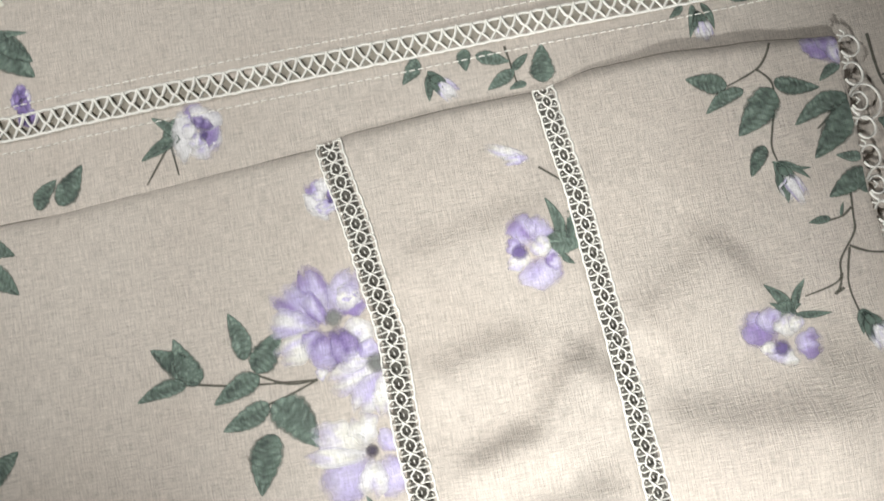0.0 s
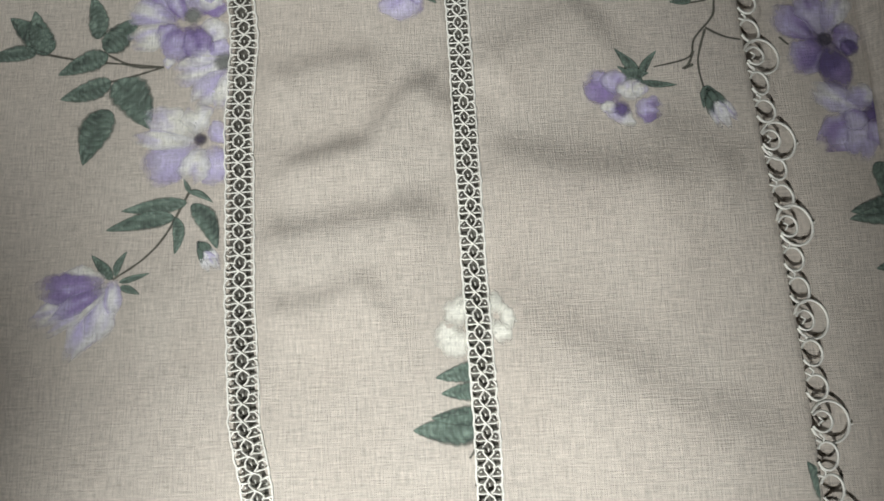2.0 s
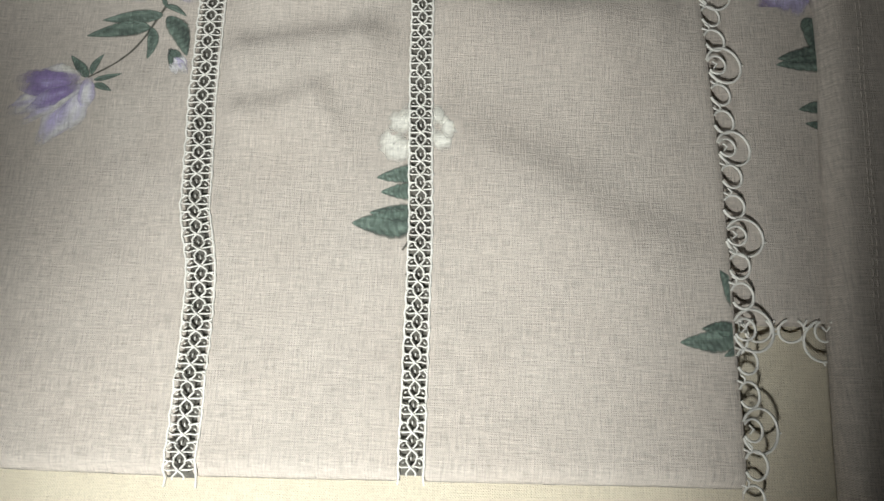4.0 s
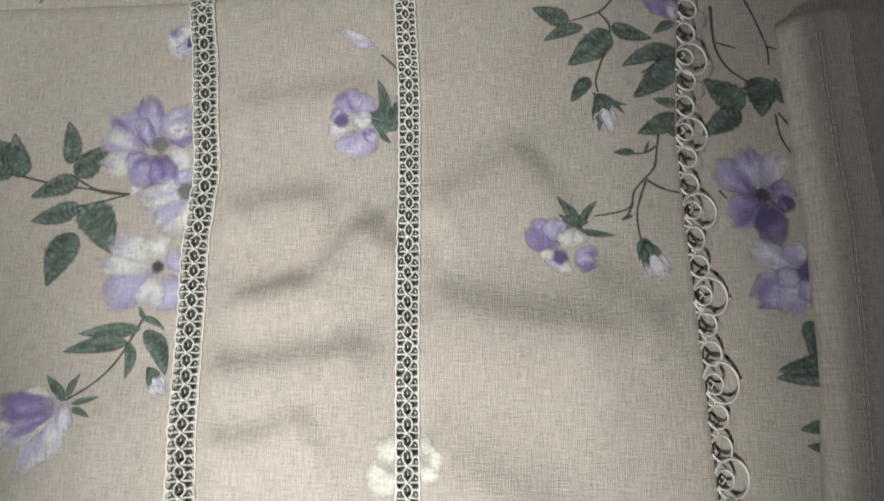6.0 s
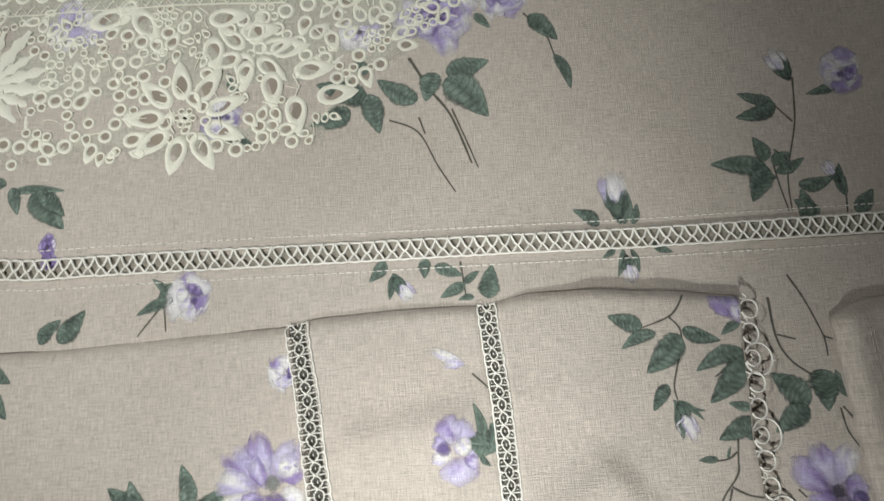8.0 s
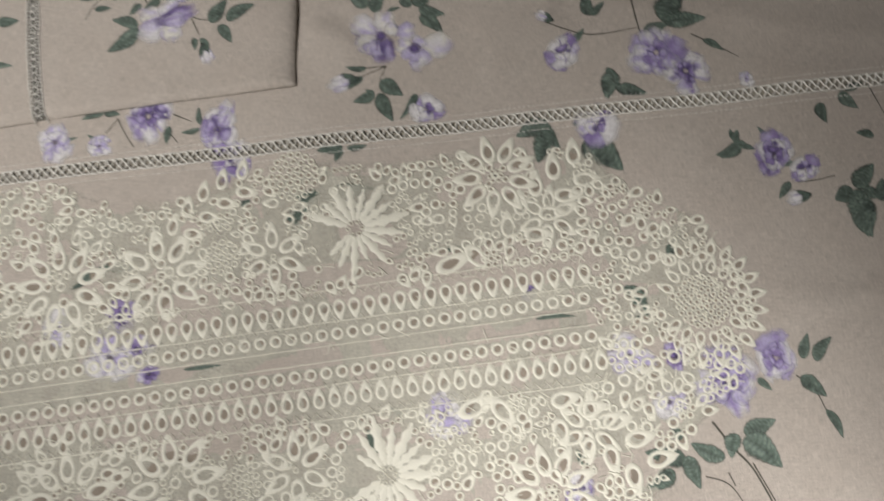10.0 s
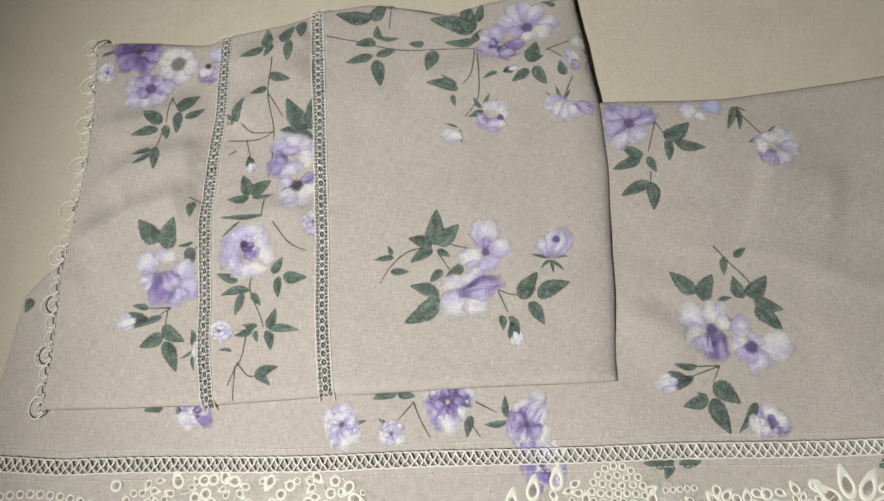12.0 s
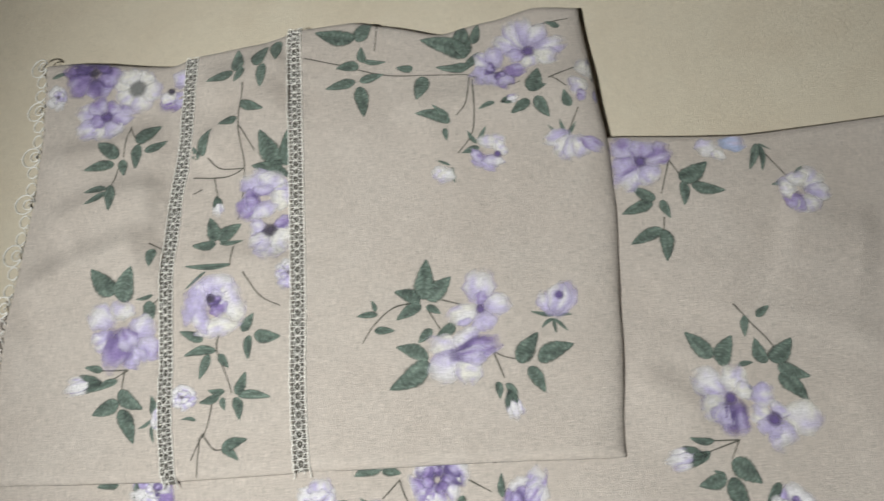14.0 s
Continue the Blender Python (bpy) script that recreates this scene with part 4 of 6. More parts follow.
bloom(SA2, [(40.8, 12.9, 30.7, 19.1, 10.4, "vv"), (39.9, 14.4, 38.7, 22.3, 7.3, "vl"), (45.3, 10.3, 52.4, 8.3, 9.3, "lv"), (42.2, 10.3, 39.4, 5.2, 9.3, "ww"), (45.4, 12.4, 43.2, 19.1, 8.3, "ww"), (46, 13.4, 48.4, 18.1, 5.2, "ww"), (37.7, 12.4, 37, 8.3, 5.2, "ww")], [(41.2, 9.5, 2.5, "v")])
leaf(SA2, 47.7, 18, 40.3, 29.8, 0.35)
leaf(SA2, 47.9, 19.7, 53.9, 29, 0.3)
leaf(SA2, 48.7, 18.5, 40.7, 23.8, 0.35)
leaf(SA2, 47.8, 18.5, 59.3, 17, 0.25)
leaf(SA2, 41.6, 19.8, 50.8, 21.4, 0.6)
bud(SA2, 68, 15.2, 74.4, 1.4)
leaf(SA2, 67.5, 16.1, 72.1, 12.6, 0.5)
leaf(SA2, 67.5, 16.1, 66.2, 8.4, 0.4)

# leaves low at the cuff
leaf(SA2, 88.5, -108.2, 82.8, -96, 0.5)
leaf(SA2, 87.1, -116.1, 70.1, -117.4, 0.45)
leaf(SA2, 87.4, -113.5, 76.6, -113.3, 0.5)
leaf(SA2, 86.4, -118.7, 82.3, -121, 0.5)

# spray under the cuff
stem(SH, (106.9, 111.7), (112, 100.6), (115.9, 87.6), (115.7, 79.5))
stem(SH, (97.8, 103.4), (98.3, 87.7), (102, 78.8), (109, 72.5), wide=0.8)
stem(SH, (98.8, 88.8), (105.4, 86.6))
stem(SH, (115.9, 87.1), (119.9, 85.4))
leaf(SH, 105.1, 62.3, 93.1, 74.7, 0.7)
leaf(SH, 111.8, 75, 111.2, 59.5, 0.85)
leaf(SH, 104.5, 61.7, 90.9, 53.2, 0.6)
leaf(SH, 119.4, 64.2, 117, 74.5, 0.5)
stem(SH, (115.7, 60.6), (116.6, 52.7), (119.9, 46.4))
stem(SH, (116.7, 61), (121.4, 53.6), (124.1, 46.3))
bloom(SH, [(109, 32.1, 94.4, 42.2, 11.6, "vd"), (108.6, 33.2, 103.9, 48.4, 9, "lv"), (109.7, 33.2, 115.3, 47.3, 9.5, "lw"), (110.1, 32.1, 119.7, 32.1, 10.6, "vd"), (109, 32.1, 97.6, 22.2, 11.1, "vd"), (109.9, 31, 111.1, 15.3, 10.5, "dd"), (114.3, 32.1, 117.9, 26.6, 6.3, "dd")], [(108.9, 31.9, 2.3, "d")])
bloom(SH, [(118.2, 6.4, 103.1, 14.7, 9.7, "lw"), (118.1, 5.3, 103.5, -3, 11.7, "lv"), (118.5, 4.3, 112.7, -7.5, 9.7, "ll"), (120.2, 5.3, 124, -3.9, 10.2, "vl"), (119.3, 6.4, 125.4, 9.5, 9.2, "dd"), (118.4, 7.4, 116.4, 15.8, 9.2, "lw"), (119.2, 5.8, 111, 3.2, 6.1, "vl")], [(119.7, 5.8, 2.5, "v")])
leaf(SH, 118, -9.8, 124.7, -20.2, 0.65)
leaf(SH, 124, -21.9, 107.7, -25.3, 0.45)
stem(SH, (94.7, 33.4), (97.2, 30.5))

# leaves below the violet rose
leaf(SH, 125, -22.6, 118, -10, 0.6)
leaf(SH, 124.4, -27.5, 107, -27.5, 0.4)
leaf(SH, 122.9, -41.7, 112.9, -42.8, 0.5)
leaf(SH, 122, -49, 114.6, -47.4, 0.5)

# prints along the lower lace band
flower(SH, -127.5, 118.2, 9.9, "pansy", 2)
leaf(SH, -133.5, 117.7, -148.2, 111.7, 0.35)
leaf(SH, -133.8, 116.5, -142.6, 126, 0.35)
leaf(SH, -133.1, 123.4, -140.6, 114.8, 0.6)
stem(SH, (-137.2, 116.6), (-136.6, 104.8))
stem(SH, (-139, 113.8), (-147.7, 103.6))
leaf(SH, -178.4, 103.2, -168.1, 115.3, 0.6)
leaf(SH, -185.9, 103.3, -177.5, 112.2, 0.6)
leaf(SH, -50.8, 127.7, -57.2, 119.2, 0.6)
bud(SH, -48.1, 120.7, -39.4, 110.7)
leaf(SH, -47, 121.8, -49.5, 111.6, 0.4)
leaf(SH, -48.1, 122.3, -41.1, 111.4, 0.3)
leaf(SH, -34.3, 127.4, -35.3, 119.3, 0.7)
leaf(SH, -31.1, 124.3, -20, 119.5, 0.5)
stem(SH, (-20.8, 125.5), (-19.4, 110.4))
leaf(SH, -19.4, 116.3, -29.7, 111.2, 0.5)
leaf(SH, -20, 116.3, -13.6, 121.2, 0.5)
leaf(SH, -11.1, 109.8, -8.5, 123.4, 0.7)
leaf(SH, -16.3, 110.8, -22.6, 110, 0.5)
bud(SH, 45.4, 138.8, 43.8, 161.4)
leaf(SH, 45.8, 136.9, 41.5, 153.5, 0.3)
leaf(SH, 46.7, 136.9, 49.9, 150.4, 0.3)
leaf(SH, 36.7, 137.1, 26.6, 144.5, 0.55)
leaf(SH, 50.1, 136.8, 53, 145.4, 0.5)
leaf(SH, 41.7, 127.1, 36.3, 123.5, 0.5)
bud(SH, 45.7, 124.2, 46.8, 111.9)
leaf(SH, 45, 126.6, 41.4, 115.1, 0.3)
leaf(SH, 48, 126.5, 50.1, 116.3, 0.3)
leaf(SH, 57.2, 128.4, 64.6, 123.9, 0.5)
leaf(SH, 107.6, 156.5, 84.8, 159.5, 0.45)
leaf(SH, 107.3, 159, 104.1, 170.2, 0.7)
leaf(SH, 106.3, 158, 99.1, 142, 0.65)
leaf(SH, 109.9, 157.4, 118.7, 162.2, 0.65)
leaf(SH, 110.5, 153.9, 123.3, 159.6, 0.4)
leaf(SH, 110.6, 152, 104.8, 151.6, 0.5)
stem(SH, (110.2, 159.4), (110.9, 149.5), (112.7, 137.4))
leaf(SH, 124.6, 135.3, 115.5, 142.1, 0.7)
bud(SH, 135.6, 147.8, 130.2, 158.4)
leaf(SH, 136.3, 142.2, 136.7, 156.3, 0.4)
stem(SH, (137.8, 150.1), (135.5, 135.1))
leaf(SH, 139.2, 134.5, 147.8, 144.3, 0.6)

# leaf beyond the lower band
leaf(SH, -193.8, 165, -179.4, 148.7, 0.6)
flower(SH, -184.6, 135.5, 4.4, "dark")

# spray at the tip of the yoke
flower(SH, -22.9, 237.9, 17.6, "mum")
flower(SH, 6, 246.1, 13.9, "rose2")
leaf(SH, 20.4, 243.5, 26.2, 257.4, 0.5)
leaf(SH, 26.8, 241.3, 39.1, 253.4, 0.5)
stem(SH, (14.6, 235.5), (23.2, 225.1), (26.3, 214.6), (31.6, 199))
leaf(SH, 17.1, 234.5, 28.6, 221.3, 0.6)
leaf(SH, 26.3, 214.6, 31.9, 197.9, 0.35)
leaf(SH, -6.8, 237, -0.2, 229.2, 0.5)
leaf(SH, -21.2, 208.7, -2.1, 213.5, 0.6)
leaf(SH, -21.6, 206.6, -4.2, 187.6, 0.65)
leaf(SH, -25.6, 209.5, -30.7, 196.4, 0.8)
leaf(SH, -34, 197, -51.2, 208, 0.55)
leaf(SH, -54.9, 201.6, -50.8, 183, 0.6)
leaf(SH, -55.4, 198.5, -77.3, 207.1, 0.55)
leaf(SH, -55.5, 210.6, -60.5, 218.8, 0.7)
leaf(SH, -62.7, 194.5, -80.1, 188, 0.6)
stem(SH, (-36.7, 217.4), (-28.4, 201.9), (-20.2, 189.3), (-12.9, 167.2), wide=1)
stem(SH, (-46.6, 189.1), (-34.6, 182.8), (-27.2, 167.1), (-20.5, 155))
stem(SH, (-19.6, 192.4), (-13.8, 175.6), (-10.4, 165.2))
stem(SH, (-33.9, 189.5), (-31.6, 181.8))
leaf(SH, 74.3, 323, 77.6, 304.9, 0.7)
stem(SH, (95, 317.6), (91.6, 302.7), (90.3, 290.7), wide=1.3)
bud(SH, 124.7, 194.7, 118.2, 211.1)
leaf(SH, 124.2, 194.7, 121.4, 208.4, 0.3)
stem(SH, (125.9, 196.1), (122.7, 175.7), (115.4, 153.5), (114, 137.2))
leaf(SH, 115.7, 185.4, 101.2, 190.6, 0.45)
leaf(SH, 116.6, 184.8, 98.7, 179.3, 0.5)
stem(SH, (121.9, 175.8), (115.1, 185))
flower(SH, 147.2, 198.4, 9.8, "pansy", 1)
leaf(SH, 144.7, 192, 129.7, 187.8, 0.35)
leaf(SH, 118.5, 147.8, 133.5, 150.4, 0.5)
leaf(SH, 117.4, 153.1, 111.6, 164.5, 0.4)
leaf(SH, 119.1, 132.6, 119.3, 146.4, 0.6)
flower(SH, -231.4, 158.1, 16.3, "rose")
flower(SH, -218.5, 152.3, 10.2, "violet")
leaf(SH, -242.9, 169.9, -255.3, 180.8, 0.5)
leaf(SH, -205, 169.3, -215.5, 173.6, 0.5)
leaf(SH, -239.5, 172.6, -241.4, 183.5, 0.6)
leaf(SH, -202.5, 168.2, -198.9, 155.9, 0.5)
leaf(SH, -190.4, 166.1, -179.2, 154.1, 0.55)
leaf(SH, -202.7, 166.4, -179.7, 165.1, 0.2)
stem(SH, (-246.8, 154.1), (-254.2, 158.2), (-262.8, 165.8), wide=0.9)
flower(SH, -185.7, 141.9, 4.5, "violet")
leaf(SH, -233, 207.9, -253.8, 212, 0.3)
leaf(SH, -224.3, 229, -229.4, 242.7, 0.6)
leaf(SH, -208.4, 246.7, -214.7, 253.4, 0.5)
flower(SH, -184.3, 243.9, 12.9, "white", 3)
leaf(SH, -110, 204.8, -114.5, 214.6, 0.6)
leaf(SH, -104.2, 180.7, -120.3, 186.6, 0.3)
flower(SH, -116.9, 192.8, 8.8, "pansy", 3)
leaf(SH, -66, 299.9, -60.3, 279.8, 0.4)
leaf(SH, -56.9, 283.4, -71.4, 283.6, 0.35)
flower(SH, -124.7, 306.8, 3.6, "violet")
leaf(SH, -124, 288.9, -100.1, 287, 0.14)
flower(SH, -75, 259.9, 13, "white", 1)
flower(SH, -48.4, 255.1, 7.6, "violet")
flower(SH, -57.8, 231.5, 9.6, "white", 4)
leaf(SH, -50.2, 228.8, -53.5, 225.2, 0.5)

# leaves past the tip
leaf(SH, 78.8, 328.5, 75.2, 305.5, 0.65)
leaf(SH, 80.6, 332.3, 62.2, 330.4, 0.5)
leaf(SH, 88.7, 325.3, 92.8, 338.8, 0.7)
leaf(SH, 92.1, 324.6, 104.9, 333.1, 0.5)
leaf(SH, 103.2, 326.9, 112.8, 310.9, 0.65)
leaf(SH, 105.4, 331.7, 128, 332.8, 0.45)
stem(SH, (94.2, 319), (91.7, 306.1), (89.8, 291.4), wide=1.2)
flower(SH, 50.1, 351.4, 9.4, "pansy")
bud(SH, 50, 336, 33.1, 334.2)

# prints along the upper band
flower(SH, -289.5, 413.1, 13.1, "pansy", 5)
leaf(SH, -221.7, 412, -238.5, 412.4, 0.5)
leaf(SH, -222.6, 410.6, -228, 403.4, 0.7)
leaf(SH, -219.5, 411, -206.6, 411.1, 0.4)
stem(SH, (-15.5, 556.1), (-26.9, 510.9), (-28.2, 472.8), (-26.7, 451.1), wide=0.9)
leaf(SH, -29, 525.2, -37.7, 541, 0.65)
leaf(SH, -29.4, 523.5, -55.1, 521.2, 0.35)
leaf(SH, -21.4, 524.2, -13.5, 505.7, 0.55)
leaf(SH, -11.8, 521.2, 5, 544.2, 0.7)
leaf(SH, -10.4, 520.1, 11.4, 519.8, 0.55)
stem(SH, (1.3, 509.4), (21.9, 511), (40, 518.6))
flower(SH, 40.7, 492.6, 13.9, "pansy", 2)
leaf(SH, 39.7, 501.3, 27.7, 499.4, 0.4)
leaf(SH, 56.8, 488, 67.9, 476.4, 0.6)
leaf(SH, 38.9, 485.2, 47.2, 472.4, 0.4)
leaf(SH, -29.6, 484.7, -44.1, 489.5, 0.5)
leaf(SH, -26.5, 488.6, -11.5, 491.7, 0.55)
leaf(SH, -55.4, 471.2, -55.7, 487.6, 0.6)
leaf(SH, -54.3, 471.1, -45, 479.1, 0.5)
stem(SH, (-86, 472.6), (-58.6, 459.2), (-27.5, 458.2))
bud(SH, -78.5, 471.6, -90.4, 478.5)
flower(SH, -76.4, 449.9, 11.3, "pansy", 3)
leaf(SH, -69.8, 456.5, -60.8, 463.6, 0.5)
leaf(SH, -12.1, 459.2, 4.1, 480.4, 0.75)
leaf(SH, -11, 459, 15.1, 457, 0.5)
leaf(SH, -25.1, 455, -7.5, 457.8, 0.5)
flower(SH, -20.1, 439.8, 17, "mum")
flower(SH, -4.7, 425.1, 14.6, "violetw")
leaf(SH, -48, 432.3, -56.1, 414.7, 0.7)
leaf(SH, -49.1, 421.7, -30.9, 414.1, 0.5)
leaf(SH, -51.9, 435.6, -46.3, 422.2, 0.5)
stem(SH, (3.6, 448.2), (16.4, 438.6), (28.8, 428.2))
leaf(SH, 10, 443.4, 20.9, 434, 0.4)
flower(SH, 29.5, 413.2, 4.7, "white")
leaf(SH, -94.1, 407.4, -115.4, 401, 0.65)
leaf(SH, -94.1, 401.2, -105, 381.8, 0.65)
leaf(SH, -97.7, 407.8, -90.1, 388.5, 0.5)
flower(SH, -65.5, 401, 13.1, "pansy", 1)
leaf(SH, -75.7, 390.6, -55.2, 368.7, 0.7)
leaf(SH, -79.1, 401.8, -68, 407.5, 0.5)
leaf(SH, 16.1, 373.4, 2, 366, 0.6)
leaf(SH, 15.7, 371.9, 24.1, 368, 0.5)
leaf(SH, 12.8, 374.9, 16.8, 382.3, 0.7)
flower(SH, 33.6, 363.2, 11.2, "violet")
leaf(SH, -373.9, 362.4, -354, 358.1, 0.45)
leaf(SH, -397, 350.8, -366.3, 361.6, 0.25)
leaf(SH, -373.9, 383.9, -357.7, 384.8, 0.5)
leaf(SH, -385.5, 379.4, -375.1, 370.8, 0.4)
flower(SH, -366.5, 329.5, 9.7, "violet")
flower(SH, -405, 328, 11.3, "white", 2)
flower(SH, -448, 370.3, 10.1, "white", 1)
leaf(SH, -261.5, 371.6, -244.3, 379.2, 0.5)
leaf(SH, -239.9, 384.4, -256.6, 383.6, 0.6)
leaf(SH, -235.1, 383.8, -205.1, 383.2, 0.35)
leaf(SH, -253.6, 360.7, -257.8, 371.2, 0.6)
leaf(SH, -169.5, 338.9, -159.3, 338.9, 0.5)
flower(SH, -358.1, 308.1, 9.6, "violetw")
flower(SH, -374.8, 305.5, 14.7, "white", 4)
leaf(SH, -331.6, 292.3, -308.1, 291.4, 0.13)
flower(SH, -351.6, 292.8, 6.5, "violet")
leaf(SH, -69.5, 299.9, -59.4, 281.8, 0.5)
leaf(SH, -61.9, 283.1, -72.3, 283.1, 0.5)
leaf(SH, -40.7, 312.9, -31.2, 323.9, 0.5)
flower(SH, -125.9, 305, 4.9, "violet")
leaf(SH, -289.7, 386.1, -282, 387.9, 0.6)
leaf(SH, -512.4, 355.4, -504.3, 343.5, 0.5)
leaf(SH, -502.1, 392.1, -510.1, 396.8, 0.5)

# prints past the upper band
flower(SH, 35.6, 366, 12.6, "pansy", 4)
leaf(SH, 33.4, 374.7, 28.4, 382.1, 0.4)
leaf(SH, 36.5, 356.2, 47.4, 355.1, 0.4)
leaf(SH, 12, 371.1, -0.3, 368.2, 0.5)
leaf(SH, 12.2, 374.7, 21.8, 369.5, 0.6)
leaf(SH, 12.7, 376.8, 12.5, 383.3, 0.6)
leaf(SH, 39.4, 345.2, 30.4, 336.2, 0.5)
stem(SH, (43.6, 344.5), (55.2, 343.9), (66.2, 344.9))
leaf(SH, 73.8, 335.9, 62.4, 330.8, 0.6)
leaf(SH, 75.7, 335.6, 90.7, 348.4, 0.7)
leaf(SH, 75.8, 333.5, 72.9, 308.5, 0.7)
leaf(SH, 78.4, 333, 92.4, 327.2, 0.6)
leaf(SH, 68.3, 390.5, 69.5, 377.1, 0.65)
leaf(SH, 82, 395.4, 90.2, 383, 0.65)
leaf(SH, 85.4, 395.6, 98.3, 400, 0.5)
stem(SH, (100.2, 396.7), (105, 377.5))
leaf(SH, 95.3, 364.7, 84.9, 368.7, 0.55)

# roses at the top of the cuff
bloom(SB0, [(-530.7, 698.4, -549.7, 705.1, 15.2, "dd"), (-530.6, 697.4, -545.9, 689.6, 15.2, "vd"), (-529.6, 697.3, -525.7, 681.5, 16.1, "vd"), (-528.8, 698.3, -515.7, 693.9, 15.2, "vd"), (-529.9, 700.5, -523.7, 706.2, 15.2, "dd"), (-530.8, 700.6, -540.8, 707.9, 13.3, "dd")], [(-530.7, 699.1, 2.7, "d")])
bloom(SB0, [(-522.1, 669, -538.6, 675.2, 13, "lw"), (-522.1, 668, -536.5, 657.4, 13.9, "lw"), (-522, 667, -522, 653.7, 13.9, "ww"), (-522.1, 668, -512.7, 656.8, 12.1, "lw"), (-521.3, 669.9, -504.7, 669.3, 13, "vl"), (-521.3, 670.3, -515.3, 677.8, 11.2, "vl"), (-523.1, 670.5, -530.3, 679.9, 13, "lv"), (-522.1, 669, -530.1, 664.4, 9.3, "vv")], [(-521.2, 668.9, 3.4, "v")])
bloom(SB0, [(-503.7, 685.5, -517.7, 695.1, 14.1, "ww"), (-503.7, 685.5, -515.2, 676.4, 14.1, "ww"), (-503.6, 684.4, -499.2, 670.8, 14.1, "ww"), (-502.8, 685.4, -488.7, 683, 14.1, "ww"), (-502.9, 687.4, -496.8, 697.8, 13.2, "ww"), (-504.7, 687.6, -511, 699.6, 13.2, "ww")], [(-503.7, 686.1, 5.3, "g")])
bloom(SB0, [(-480.4, 682.2, -483.6, 669.3, 13.1, "lv"), (-479.5, 683.1, -474.3, 695, 11.2, "lw"), (-481.3, 682.2, -487.4, 673.7, 9.3, "ww"), (-478.5, 682, -474.5, 671.4, 9.3, "ll")], [(-483.1, 682, 2.2, "d")])
leaf(SB0, -556.9, 697.9, -546.2, 701, 0.3)
flower(SB0, -552, 684.9, 7.3, "white")
leaf(SB0, -510.8, 640.7, -524.4, 651.9, 0.6)
leaf(SB0, -513, 637.1, -530.7, 634.2, 0.42)
leaf(SB0, -508.6, 639.3, -507.3, 629.1, 0.65)
leaf(SB0, -499.4, 648.1, -501.4, 633, 0.5)
leaf(SB0, -500.9, 649, -487.4, 659.4, 0.65)
leaf(SB0, -496.1, 643.1, -483.6, 649.7, 0.4)
stem(SB0, (-505.7, 661.1), (-508, 640.4))
stem(SB0, (-506.4, 660.4), (-498.7, 647.2))
leaf(SB0, -515.4, 621.2, -529.6, 620.7, 0.4)
leaf(SB0, -515.2, 618.7, -527.3, 612.4, 0.35)
leaf(SB0, -513.8, 623.7, -513.5, 607.6, 0.45)
stem(SB0, (-511.1, 633.9), (-513.1, 622.9))
leaf(SB0, -508.1, 560.3, -519.8, 574.6, 0.7)
leaf(SB0, -503.6, 555.4, -498.3, 574.9, 0.65)
bloom(SB0, [(-506.5, 543.9, -520.8, 550.9, 14.4, "lw"), (-504.9, 545.4, -503, 555.7, 12.7, "ww"), (-506.2, 538.9, -519.3, 534.2, 11, "lw"), (-501.2, 539.3, -486.3, 543, 14.3, "lw"), (-498.4, 533.3, -482.6, 527.9, 13.4, "lv"), (-501.6, 531.9, -493.6, 521.8, 12.6, "ll"), (-506.4, 542.2, -505.3, 519.6, 16.1, "vd"), (-504.7, 542.1, -498.2, 530, 11.9, "vl")])
leaf(SB0, -489.6, 555.6, -490.2, 541.4, 0.6)
leaf(SB0, -487.8, 558.7, -497.3, 556.8, 0.3)
stem(SB0, (-480.8, 559.1), (-490.6, 551.1))
stem(SB0, (-490.1, 587.3), (-481, 582.4))
leaf(SB0, -487.6, 584.3, -489.8, 574.2, 0.55)
bud(SB0, -513.5, 514.3, -534.9, 512.5)
leaf(SB0, -513.3, 520.1, -523.4, 522.6, 0.45)
leaf(SB0, -505.2, 514.6, -518.6, 509.6, 0.35)
stem(SB0, (-500.2, 519.4), (-513.3, 520.1))
stem(SB0, (-500.2, 519.4), (-513.3, 512.2))
stem(SB0, (-502, 518.6), (-503.2, 508.4))
leaf(SB0, -504.1, 503.2, -518.3, 497.7, 0.65)
leaf(SB0, -504.5, 509.1, -491.1, 498.7, 0.55)
leaf(SB0, -503.3, 499.6, -495.6, 481.7, 0.5)
leaf(SB0, -485.9, 495.4, -487.2, 505.5, 0.5)
leaf(SB0, -486.6, 493.1, -493.6, 489, 0.3)
leaf(SB0, -485.7, 491.3, -484.9, 481, 0.25)
flower(SB0, -480.6, 493.3, 7.2, "white")

# vine between the laces
stem(SB1, (-439.3, 682.8), (-441.4, 654.2), (-438.7, 630.3), (-440.7, 605.6), (-442.6, 597.9))
stem(SB1, (-440.7, 654.1), (-432.5, 638.8))
leaf(SB1, -444.7, 689.9, -461.4, 685, 0.42)
leaf(SB1, -442.9, 689.7, -442.9, 706.5, 0.55)
leaf(SB1, -438.6, 692.2, -444.7, 683.3, 0.5)
leaf(SB1, -432.2, 692.8, -424.2, 706.3, 0.65)
leaf(SB1, -426.8, 693.9, -428.8, 677.7, 0.45)
leaf(SB1, -417.6, 709.9, -419.7, 695.7, 0.6)
leaf(SB1, -441.1, 670, -426.5, 663.8, 0.5)
leaf(SB1, -442.1, 659, -453.9, 657, 0.55)
leaf(SB1, -418.4, 628.4, -429.7, 651.5, 0.55)
leaf(SB1, -416.4, 629.7, -434.9, 629.9, 0.55)
leaf(SB1, -415.1, 628.1, -413.2, 651.5, 0.35)
